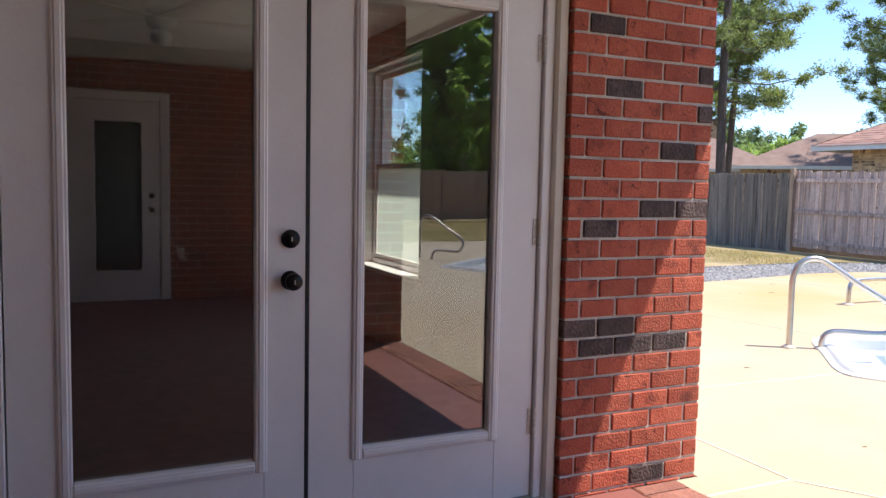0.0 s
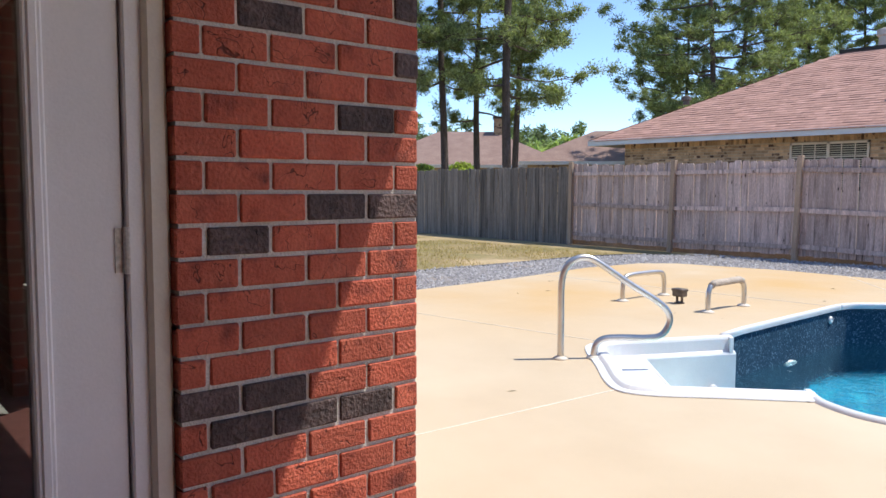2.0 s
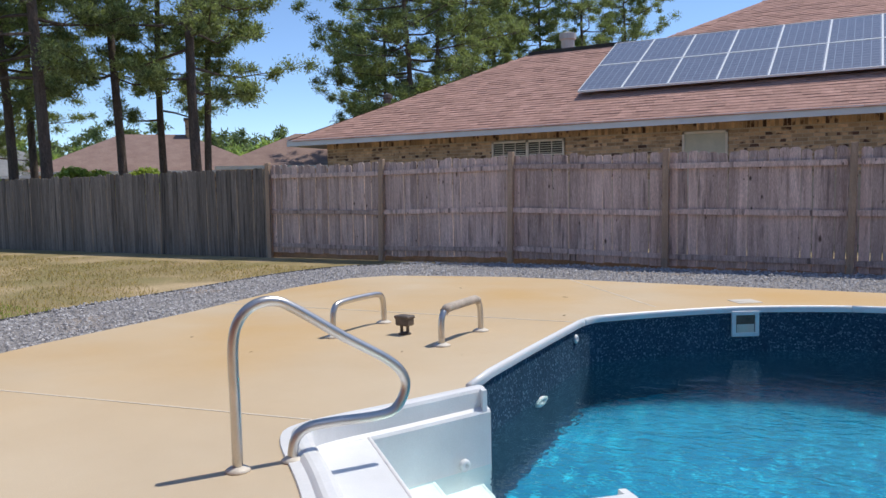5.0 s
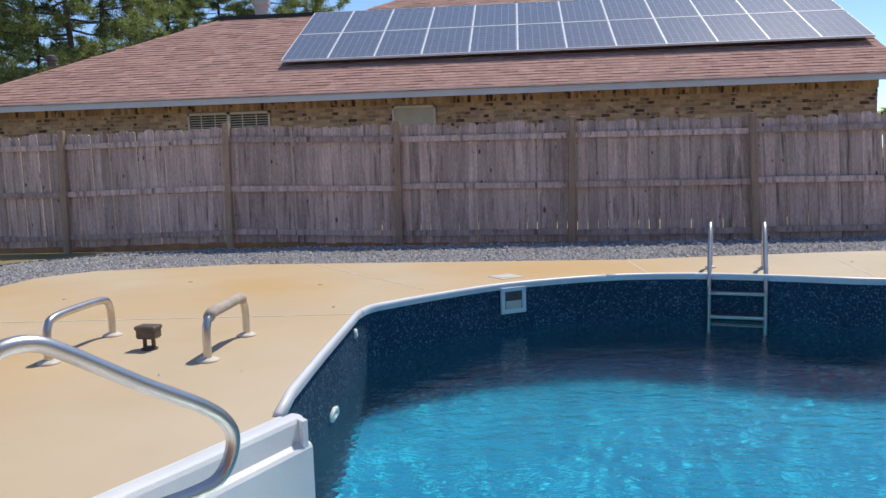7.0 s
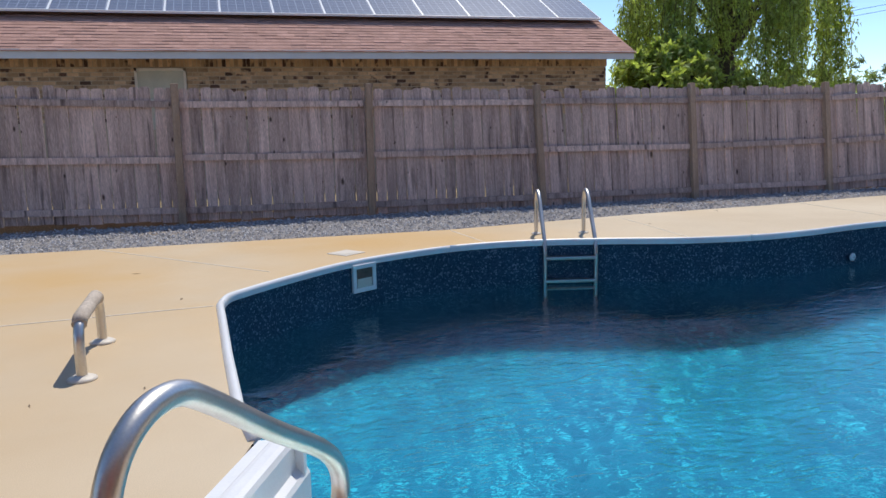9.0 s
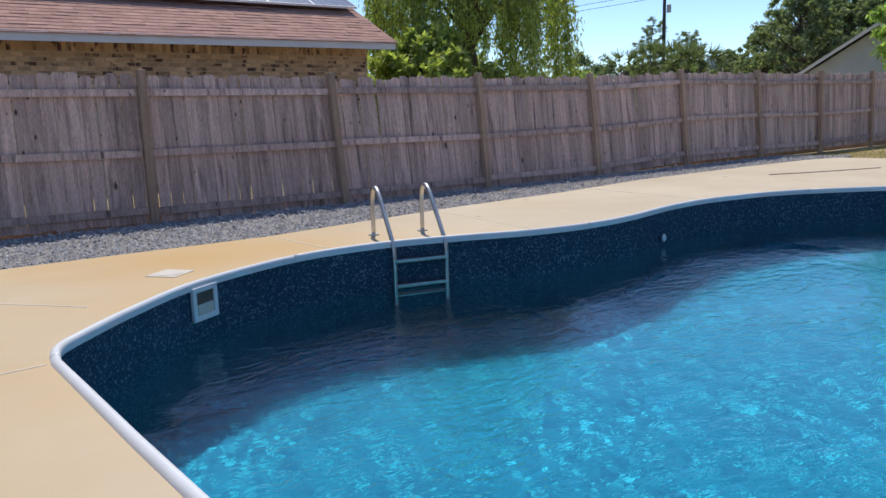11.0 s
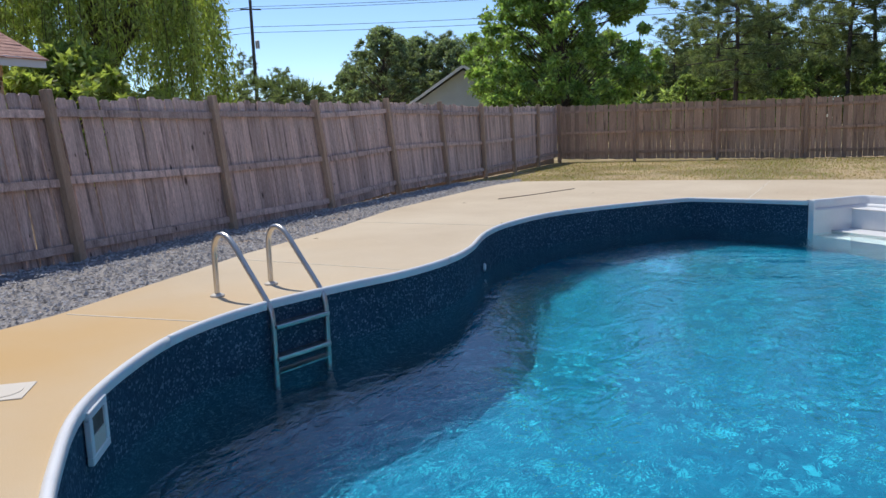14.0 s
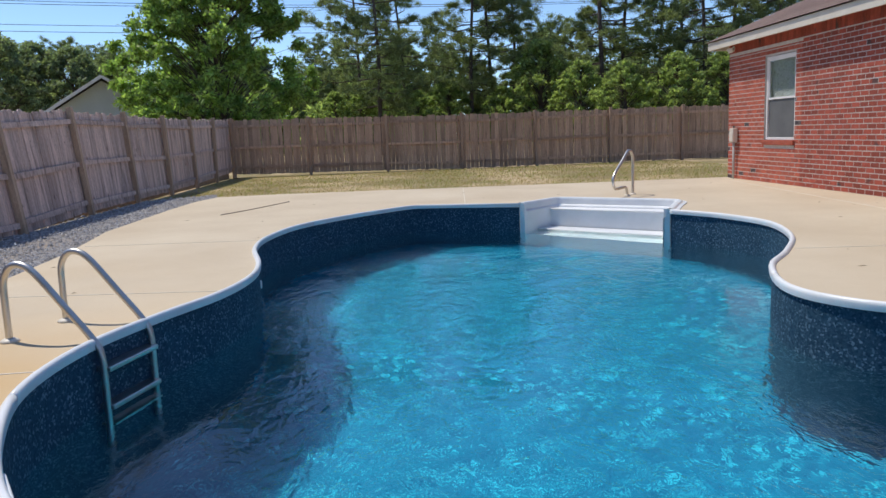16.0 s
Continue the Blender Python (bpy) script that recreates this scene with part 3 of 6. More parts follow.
blades("dry_grass", 26000, (-16, -3.2, 2.0, 10.6), M["grass_blade"], 1, clump=-0.05)
blades("green_grass", 9000, (-9, -3.2, 2.0, 5.6), M["grass_green"], 2, clump=0.1)
blades("lawn_grass", 30000, (17.0, 27.1, -3.0, 11.9), M["grass_blade"], 3, (0.02, 0.05), clump=-0.6)
blades("lawn_grass", 9000, (17.0, 27.1, -3.0, 11.9), M["grass_green"], 5, (0.02, 0.05), clump=0.0)

# ---- pool ----
pool = holder("swimming_pool", "freeform in-ground pool with dark blue mosaic liner", "pool", kind="structure")


def wall_strip(pts, z0, z1):
    g = Geo()
    for a, b in zip(pts, pts[1:]):
        g.add([(*a, z0), (*b, z0), (*b, z1), (*a, z1)], [(0, 1, 2, 3)])
    return g


for run, nm in ((west_curve + north_curve + EAST[1:], "liner"), (south_curve, "liner")):
    put(nm, wall_strip(run, -2.3, 0.0), M["liner_wall"], pool, "dark blue mosaic-printed vinyl liner", fix=False)
pf = Geo()
depth = [(1.4, -1.72), (2.6, -1.78), (6.5, -1.88), (8.0, -1.85), (10.0, -1.72), (11.0, -1.66), (14.0, -1.6)]
for (xa, za), (xb, zb) in zip(depth, depth[1:]):
    pf.add([(xa, 1.8, za), (xb, 1.8, zb), (xb, 9.0, zb), (xa, 9.0, za)], [(0, 1, 2, 3)])
put("pool_floor", pf, M["liner_floor"], pool, "blue liner floor under water")
bm = bmesh.new()
vs = [bm.verts.new((p[0], p[1], WATER_Z)) for p in OUTLINE]
es = [bm.edges.new((vs[i], vs[(i + 1) % len(vs)])) for i in range(len(vs))]
bmesh.ops.triangle_fill(bm, edges=es, use_beauty=True, normal=(0, 0, 1))
for fc in bm.faces:
    if fc.normal.z < 0:
        fc.normal_flip()
me = bpy.data.meshes.new("water")
bm.to_mesh(me)
bm.free()
me.materials.append(M["water"])
water = tagged(new("water", me), "clear rippled blue pool water", "water", "", "structure")
water.visible_shadow = False


def coping(pts):
    """White rounded coping track along the pool's edge."""
    prof = [(-0.018, -0.035), (-0.023, 0.0), (-0.019, 0.019), (-0.006, 0.029), (0.010, 0.027), (0.026, 0.014), (0.030, 0.0)]
    g, rows = Geo(), []
    for i, p in enumerate(pts):
        a, b = Vector(pts[max(i - 1, 0)]), Vector(pts[min(i + 1, len(pts) - 1)])
        d = (b - a).normalized()
        out = Vector((-d.y, d.x))
        rows.append([(p[0] + out.x * u, p[1] + out.y * u, w) for u, w in prof])
    k = len(prof)
    return g.add([q for r in rows for q in r], [(i * k + j, i * k + j + 1, (i + 1) * k + j + 1, (i + 1) * k + j) for i in range(len(rows) - 1) for j in range(k - 1)] + [tuple(range(k)), tuple((len(rows) - 1) * k + j for j in range(k))])


full_run = west_curve + north_curve + EAST[1:]
cuts = [0, 6, 38, 64, 90, len(full_run) - 1]
for a, b in zip(cuts, cuts[1:]):
    put("coping", coping(full_run[a:b + 1]), M["white_vinyl"], pool, "white rounded pool coping", smooth=True)
half = len(south_curve) // 2
put("coping", coping(south_curve[:half + 1]), M["white_vinyl"], pool, "white rounded pool coping", smooth=True)
put("coping", coping(south_curve[half:]), M["white_vinyl"], pool, "white rounded pool coping", smooth=True)


def step_unit(name, fl, fr, bl, br, label, treads):
    """Moulded white corner steps: fl, fr the two ends at the pool, bl, br behind them."""
    top = holder(name, label, "pool steps")
    fl, fr, bl, br = (Vector((*p, 0)) for p in (fl, fr, bl, br))
    rim = [fl, fl.lerp(bl, 0.5), fl.lerp(bl, 0.90), bl.lerp(br, 0.10) , bl.lerp(br, 0.5), bl.lerp(br, 0.90), br.lerp(fr, 0.10), br.lerp(fr, 0.5), fr]
    pts = [(p.x, p.y) for p in smooth_path([tuple(p) for p in rim], 5)]
    cen = (fl + fr) / 2
    g, rows = Geo(), []
    prof = ((-0.100, 0.003), (-0.096, 0.010), (-0.046, 0.014), (-0.036, 0.024), (-0.024, 0.034), (-0.005, 0.038), (0.028, 0.038), (0.048, 0.032), (0.057, 0.014), (0.064, -0.075), (0.092, -0.088), (0.102, -0.105), (0.106, -2.3))
    for i, p in enumerate(pts):
        a, b = Vector(pts[max(i - 1, 0)]), Vector(pts[min(i + 1, len(pts) - 1)])
        d = (b - a).normalized()
        inn = Vector((-d.y, d.x))
        if inn.dot(Vector((cen.x, cen.y)) - Vector(p)) < 0:
            inn = -inn
        rows.append([(p[0] + inn.x * u, p[1] + inn.y * u, w) for u, w in prof])
    k = len(prof)
    g.add([q for r in rows for q in r], [(i * k + j, i * k + j + 1, (i + 1) * k + j + 1, (i + 1) * k + j) for i in range(len(rows) - 1) for j in range(k - 1)])
    put("shell", g, M["white_vinyl"], top, "moulded white shell with raised rim")
    for s, e, z in treads:
        q = [bl.lerp(fl, s), br.lerp(fr, s), br.lerp(fr, e), bl.lerp(fl, e)]
        m = (q[0] + q[1] + q[2] + q[3]) / 4
        q = [m + (p - m) * 0.97 for p in q]
        tread = put("tread", Geo().prism([(p.x, p.y) for p in q], -2.3, z), M["white_vinyl"], top)
        fw = (q[3] - q[0]).normalized()
        put("nosing", Geo().tube([q[3] + fw * 0.002 + Vector((0, 0, z - 0.006)), q[2] + fw * 0.002 + Vector((0, 0, z - 0.006))], 0.013, 8), M["white_paint"], tread, "rounded bright nosing", smooth=True)
    for side in (fl, fr):
        d = (fr - fl).normalized() * (1 if side is fl else -1)
        o = (cen - (bl + br) / 2).normalized()
        q = [side - o * 0.02, side + d * 0.110 - o * 0.02, side + d * 0.102 + o * 0.012, side + d * 0.01 + o * 0.012]
        put("end_cap", Geo().prism([(p.x, p.y) for p in q], -2.3, 0.030), M["white_vinyl"], top)
    return top


step_unit("pool_steps", (2.43, 4.15), (3.72, 2.88), STEP_NEAR[1], STEP_NEAR[0], "moulded white pool steps at the corner beside the patio", ((0.0, 0.34, -0.092), (0.35, 0.68, -0.45), (0.69, 0.97, -0.70)))
step_unit("pool_steps", SOUTH[0], EAST[2], STEP_FAR[1], STEP_FAR[0], "moulded white pool steps at the far corner", ((0.0, 0.34, -0.12), (0.35, 0.68, -0.40), (0.69, 0.97, -0.60)))


def on_wall(p, d):
    """Pose at p whose +z points along d, level."""
    return Matrix.Translation(p) @ Vector(d).to_track_quat("Z", "Y").to_matrix().to_4x4()


def flange(x, y, r=0.055):
    return Geo().lathe([(r, 0.0), (r, 0.008), (r * 0.8, 0.016), (r * 0.52, 0.024)], 18, pose(x, y, 0))


def handrail(name, foot, d, label):
    top = holder(name, label, "handrail", "pool handrails")
    d = Vector(d).normalized()
    prof = [(0.0, 0.0), (0.0, 0.30), (0.0, 0.55), (0.03, 0.665), (0.10, 0.727), (0.19, 0.737), (0.28, 0.695), (0.50, 0.55), (0.72, 0.415), (0.805, 0.33), (0.815, 0.25), (0.76, 0.165), (0.66, 0.145), (0.45, 0.15), (0.33, 0.145), (0.27, 0.11), (0.25, 0.05), (0.25, 0.0)]
    pts = smooth_path([(foot[0] + d.x * s, foot[1] + d.y * s, z) for s, z in prof], 5)
    put("rail", Geo().tube(pts, 0.024, 14), M["steel"], top, smooth=True)
    for s in (0.0, 0.25):
        put("flange", flange(foot[0] + d.x * s, foot[1] + d.y * s), M["cream_paint"], top, "cream deck flange", smooth=True)


handrail("handrail", (2.066, 2.49), (0.549, 0.836), "bent stainless steel pool handrail with two deck feet")
handrail("handrail", (13.62, 2.62), (-0.76, 0.62), "bent stainless steel pool handrail behind the far steps")

ladder = holder("pool_ladder", "stainless steel pool ladder with three treads", "ladder")
LA, LB = Vector((5.46, 8.93, 0)), Vector((5.95, 8.80, 0))
ld = Vector((-0.25, -0.968, 0))
for base in (LA, LB):
    prof = [(0, 0), (0, 0.26), (0.01, 0.38), (0.06, 0.455), (0.14, 0.465), (0.23, 0.405), (0.39, 0.22), (0.56, 0.02), (0.605, -0.08), (0.61, -0.3), (0.61, -1.0)]
    put("side_rail", Geo().tube(smooth_path([base + ld * s + Vector((0, 0, z)) for s, z in prof], 5), 0.021, 14), M["steel"], ladder, smooth=True)
    put("flange", flange(base.x, base.y), M["cream_paint"], ladder, "cream deck flange", smooth=True)
for z in (-0.16, -0.39, -0.64):
    a, b = LA + ld * 0.60, LB + ld * 0.60
    u = (b - a).normalized()
    v = Vector((-u.y, u.x, 0))
    m = Matrix(((u.x, v.x, 0, a.x), (u.y, v.y, 0, a.y), (0, 0, 1, z), (0, 0, 0, 1)))
    put("tread", Geo().box(0, (b - a).length, -0.055, 0.045, -0.014, 0.018, m, 0.006), M["steel"], ladder, "ribbed steel tread")

for x, y0, y1, lab in ((0.55, 5.2, 5.97, "low bent steel deck bar"), (1.56, 5.25, 5.94, "low steel deck bar with worn beige sleeve")):
    bar = holder("deck_bar", lab + " fixed on the concrete", "grab bar", "low deck bars")
    pts = smooth_path([(x, y0, 0), (x, y0, 0.15), (x, y0 + 0.02, 0.23), (x, y0 + 0.09, 0.275), (x, (y0 + y1) / 2, 0.285), (x, y1 - 0.09, 0.275), (x, y1 - 0.02, 0.23), (x, y1, 0.15), (x, y1, 0)], 5)
    put("tube", Geo().tube(pts, 0.026, 14), M["steel"], bar, smooth=True)
    for y in (y0, y1):
        put("flange", flange(x, y, 0.07), M["cream_paint"], bar, "cream deck flange", smooth=True)
    if x > 1:
        put("sleeve", Geo().tube([(x, y0 + 0.05, 0.262), (x, y0 + 0.09, 0.284), (x, y1 - 0.1, 0.289), (x, y1 - 0.05, 0.270)], 0.036, 14), M["sleeve"], bar, "worn beige foam sleeve", smooth=True)

lampbox = holder("deck_light", "small bronze floodlight box on two short legs", "light")
put("housing", Geo().box(-0.070, 0.070, -0.05, 0.05, 0.075, 0.150, pose(1.03, 5.56, 0, 0, 0, -8), 0.012), M["bronze_box"], lampbox)
put("lid", Geo().box(-0.075, 0.075, -0.055, 0.055, 0.135, 0.162, pose(1.03, 5.56, 0, 0, 0, -8), 0.008), M["bronze_box"], lampbox)
for s in (-0.03, 0.03):
    put("leg", Geo().tube([(1.03 + s, 5.56, 0), (1.03 + s, 5.56, 0.085)], 0.014, 10), M["bronze_box"], lampbox)
put("foot", Geo().lathe([(0.055, 0), (0.055, 0.01), (0.03, 0.02)], 16, pose(1.03, 5.56, 0)), M["bronze_box"], lampbox)

# fittings on the pool wall
sk = holder("skimmer", "square white skimmer mouth in the pool wall", "skimmer")
sa, sb = Vector((3.305, 7.912, 0)), Vector((3.535, 8.052, 0))
u = (sb - sa).normalized()
v = Vector((u.y, -u.x, 0))
m = Matrix(((u.x, v.x, 0, sa.x), (u.y, v.y, 0, sa.y), (0, 0, 1, -0.267), (0, 0, 0, 1)))
w = (sb - sa).length
for nm, q in (("frame", (0, w, -0.01, 0.02, 0, 0.04)), ("frame", (0, w, -0.01, 0.02, 0.21, 0.25)), ("frame", (0, 0.04, -0.01, 0.02, 0.04, 0.21)), ("frame", (w - 0.04, w, -0.01, 0.02, 0.04, 0.21))):
    put(nm, Geo().box(*q, m, 0.004), M["white_vinyl"], sk)
# Flat plate; the recess's shade is put into its dark colour.
put("throat", Geo().box(0.04, w - 0.04, 0.002, 0.008, 0.04, 0.21, m), M["bronze_box"], sk, "dark plate painting the shaded skimmer throat")
put("weir", Geo().box(0.05, w - 0.05, 0.006, 0.014, 0.04, 0.12, m), M["cream_paint"], sk, "hinged beige weir flap")
for p, d, r in (((2.243, 5.60, -0.53), (1, 0, 0), 0.12), ((2.212, 6.50, -0.12), (1, 0, 0), 0.04), ((8.75, 8.03, -0.33), (0.2, -1, 0), 0.045), ((2.447, 3.90, -0.375), (0.91, -0.414, 0), 0.038)):
    jet = holder("return_jet", "round white return fitting on the pool wall", "pool fitting", "return fittings")
    put("ring", Geo().lathe([(r, 0), (r, 0.012), (r * 0.7, 0.022), (r * 0.35, 0.022), (r * 0.3, 0.008)], 18, on_wall(p, d)), M["white_vinyl"], jet, smooth=True)
lid = holder("deck_plate", "square cream plastic access plate in the deck", "cover plate")
lm = pose(3.35, 8.50, 0, 0, 0, 36)
put("plate", Geo().box(-0.13, 0.13, -0.13, 0.13, 0, 0.006, lm, 0.002), M["cream_paint"], lid)
put("ring", Geo().lathe([(0.1, 0.006), (0.1, 0.009), (0.09, 0.009)], 20, lm), M["cream_paint"], lid)

litter = Geo()
rg = random.Random(77)
k = 0
while k < 55:
    x, y = rg.uniform(-1.6, 16.5), rg.uniform(0.0, 10.0)
    if not inside(DECK, x, y) or inside(OUTLINE, x, y):
        continue
    a, L, w = rg.uniform(0, 6.28), rg.uniform(0.012, 0.045), rg.uniform(0.003, 0.008)
    c, s_ = math.cos(a), math.sin(a)
    litter.add([(x - c * L, y - s_ * L, 0.003), (x - s_ * w, y + c * w, 0.008), (x + c * L, y + s_ * L, 0.003), (x + s_ * w, y - c * w, 0.004)], [(0, 1, 2, 3)])
    k += 1
put("leaf_litter", litter, M["dirt"], label="scattered dry leaf bits on the deck", category="litter", kind="stuff", fix=False)

# ---- fences ----
def picket_mesh(name, material, h=1.78, w=0.135, t=0.018, knot=0):
    ear, c = 0.028, 0.003
    prof = [(-w / 2, 0), (w / 2, 0), (w / 2, h - ear), (w / 2 - ear, h), (-w / 2 + ear, h), (-w / 2, h - ear)]
    g = Geo()
    n = len(prof)
    g.add([(x, -t / 2, z) for x, z in prof] + [(x, t / 2, z) for x, z in prof], [tuple(range(n)), tuple(range(2 * n - 1, n - 1, -1))] + [(i, n + i, n + (i + 1) % n, (i + 1) % n) for i in range(n)])
    return fix_normals(g.mesh(name, material))


def fence(name, label, start, end, posts, heights, wood, post_wood, side, rails=True, seed=1, lean=None, board=1.80):
    """A board fence from start to end; side: +1 has its posts and rails to the right of that line."""
    top = holder(name, label, "fence", kind="structure")
    rg = random.Random(seed)
    a, b = Vector((*start, 0)), Vector((*end, 0))
    L = (b - a).length
    d = (b - a) / L
    nrm = Vector((d.y, -d.x, 0)) * side
    ang = math.atan2(d.y, d.x)
    pk = [picket_mesh("picket", wood, board + k * 0.018) for k in (-1, 0, 1)]
    zs = lambda s: float(np.interp(s, posts, heights))
    lean = lean or [0.0] * len(posts)
    tilt = lambda s: float(np.interp(s, posts, lean))
    foot = lambda s, z: nrm * (math.tan(radians(tilt(s))) * (zs(s) - z))
    s = 0.07
    while s < L - 0.03:
        p = a + d * s + foot(s, zs(s) - board + 0.04) + nrm * ((-0.035 if rails else 0.0) + rg.uniform(-0.005, 0.003))
        m = Matrix.Translation((p.x, p.y, zs(s) - board - (0.06 if rails else 0.10) + rg.uniform(-0.012, 0.012))) @ Matrix.Rotation(ang, 4, "Z") @ Matrix.Rotation(-radians(tilt(s)) * side, 4, "X") @ Matrix.Rotation(radians(rg.gauss(0, 0.35)), 4, "Y") @ Matrix.Rotation(radians(rg.gauss(0, 0.8)), 4, "Z")
        put("picket", pk[rg.randrange(3)], None, top, at=m)
        s += 0.1395 + (rg.random() < 0.7) * rg.uniform(0.001, 0.008)
    if not rails:
        put("rail", Geo().box(0, L, -0.02, 0.02, 1.5, 1.59, Matrix.Translation(a - nrm * 0.04) @ Matrix.Rotation(ang, 4, "Z")), post_wood, top)
        return top
    pm = None
    for i, (s, h) in enumerate(zip(posts, heights)):
        m = Matrix.Translation(a + d * s + Vector((0, 0, -0.12)) + foot(s, -0.12) + nrm * 0.022) @ Matrix.Rotation(ang, 4, "Z") @ Matrix.Rotation(-radians(lean[i]) * side, 4, "X") @ Matrix.Rotation(radians(rg.gauss(0, 0.5)), 4, "Y") @ Matrix.Rotation(radians(rg.gauss(0, 0.8)), 4, "X")
        put("post", Geo().box(-0.046, 0.046, -0.046, 0.046, 0, h + 0.12, None, 0.006), post_wood, top, at=m)
    for (s0, h0), (s1, h1) in zip(zip(posts, heights), zip(posts[1:], heights[1:])):
        for z in (0.13, 0.80, 1.50):
            p, q = a + d * (s0 + 0.046), a + d * (s1 - 0.046)
            z0, z1 = z + h0 - 1.80 + rg.uniform(-0.02, 0.02), z + h1 - 1.80 + rg.uniform(-0.02, 0.02)
            g = Geo()
            vs = [pt + foot(ss, zz + k) + nrm * o + Vector((0, 0, zz + k)) for pt, zz, ss in ((p, z0, s0), (q, z1, s1)) for o in (-0.024, 0.016) for k in (0, 0.082)]
            g.add(vs, [(0, 1, 3, 2), (4, 6, 7, 5), (0, 4, 5, 1), (2, 3, 7, 6), (0, 2, 6, 4), (1, 5, 7, 3)])
            put("rail", g, wood, top)
    return top


PX = [0.0, 2.67, 5.27, 7.84, 10.33, 12.83, 15.40, 17.89, 20.44, 23.03, 25.59, 28.14, 30.7, 33.3]
PH = [1.82, 1.80, 1.83, 1.77, 1.75, 1.73, 1.735, 1.74, 1.82, 1.81, 1.80, 1.82, 1.86, 1.90]
fence("wooden_fence", "weathered brown-grey dog-eared board fence with posts", (-6.1, 12.0), (27.2, 12.0), PX, PH, M["fence_wood"], M["post_wood"], 1, seed=3, lean=[0.5, 0.5, 1.0, 1.0, 4.0, 8.5, 6.5, 7.5, 6.0, 4.5, 3.0, 1.8, 0.5, 0.0], board=1.72)
# Added bank blocks the sunlit ground under the pickets and keeps the gap dark.
bank = Geo()
for i in range(68):
    xa, xb = -7.0 + i * 0.5, -6.5 + i * 0.5
    za, zb = 0.10 + 0.04 * math.sin(xa * 1.7) + 0.03 * math.sin(xa * 4.1), 0.10 + 0.04 * math.sin(xb * 1.7) + 0.03 * math.sin(xb * 4.1)
    bank.add([(xa, 12.10, -0.1), (xb, 12.10, -0.1), (xb, 12.11, zb), (xa, 12.11, za), (xb, 13.2, -0.1), (xa, 13.2, -0.1)], [(0, 1, 2, 3), (3, 2, 4, 5)])
put("gap_shade_bank", bank, M["dirt"], None, "low bank of soil added to darken the gap under the fence", "ground", kind="structure")
fence("wooden_fence", "brown dog-eared board fence across the lawn", (27.2, 12.0), (27.2, -9.0), [0.06, 2.58, 5.16, 7.70, 10.24, 12.8, 15.3, 17.9, 20.9], [1.90, 1.87, 1.845, 1.80, 1.81, 1.81, 1.81, 1.81, 1.81], M["fence_brown"], M["fence_brown"], 1, seed=5)
fence("wooden_fence", "old grey board fence beyond the side lawn", (-22.0, 11.93), (-6.04, 11.93), [0, 8, 15.96], [1.78, 1.80, 1.82], M["fence_grey"], M["fence_grey"], 1, rails=False, seed=7)

# ---- brickwork ----
COURSE = 0.0806


def brick_rows(length, height, skip=(), seed=1, bl=0.197, proud=0.008, depth=0.03, z0=0.0, jit=0.002, header=0.0):
    """Running-bond bricks as one mesh, in the plane y = 0 facing -y; skip: openings (u0, u1, v0, v1)."""
    rg = random.Random(seed)
    g = Geo()
    r = 0
    while z0 + r * COURSE < height - 0.02:
        za = z0 + r * COURSE + 0.005
        zb = min(za + COURSE - 0.015, height)
        u = -(r % 2) * (bl + 0.01) / 2
        while u < length:
            u0, u1 = max(u, 0) + 0.001, min(u + bl, length)
            pieces = [(u0, u1)]
            for (s0, s1, v0, v1) in skip:
                if zb > v0 and za < v1:
                    nxt = []
                    for a, b in pieces:
                        if b <= s0 or a >= s1:
                            nxt.append((a, b))
                        else:
                            if a < s0 - 0.03:
                                nxt.append((a, s0 - 0.004))
                            if b > s1 + 0.03:
                                nxt.append((s1 + 0.004, b))
                    pieces = nxt
            for a, b in pieces:
                if b - a > 0.025:
                    o = rg.uniform(-jit, jit)
                    g.box(a, b, -proud + o, depth, za + rg.uniform(-0.001, 0.001), zb)
            u += bl + 0.013
        r += 1
    return g


def frame_of(ox, oy, ux, uy):
    """Wall frame: u along the wall, y = 0 its mortar face, -y outwards to the right of u."""
    return Matrix(((ux, -uy, 0, ox), (uy, ux, 0, oy), (0, 0, 1, 0), (0, 0, 0, 1)))


# west block of the house: the pier beside the patio door
wall_west = holder("wall_west", "red brick house wall with the patio doors", "wall", kind="structure")
put("core", Geo().box(3.72, 3.970, -1.02, -0.306, -0.1, 2.66), M["mortar"], wall_west, "grey mortar joints")
put("core", Geo().box(3.72, 3.966, -6.0, -3.04, -0.1, 2.66), M["mortar"], wall_west, "grey mortar joints")
put("core", Geo().box(3.72, 3.966, -3.04, -1.02, 2.12, 2.66), M["mortar"], wall_west, "grey mortar joints")
put("bricks", brick_rows(2.96, 2.66, seed=8), M["brick_far"], wall_west, kind="stuff", at=frame_of(3.966, -6.0, 0, 1), fix=False)
put("bricks", brick_rows(2.02, 2.66, seed=9, z0=2.13), M["brick_far"], wall_west, kind="stuff", at=frame_of(3.966, -3.04, 0, 1), fix=False)
DARK = {0: (0.22,), -1: (0.62, 0.88), -4: (0.77,), -6: (0.96,), -7: (0.40,), -8: (0.96,), -10: (0.13,), -12: (0.37, 0.88), 5: (0.10, 0.37), 6: (0.24, 0.50, 0.76), 13: (0.74,), -14: (0.30,), -15: (0.7,)}
rows_a, rows_b = (0, 0.11, 0.35, 0.62, 0.88, 1.0), (0, 0.23, 0.49, 0.75, 1.0)
rg = random.Random(11)
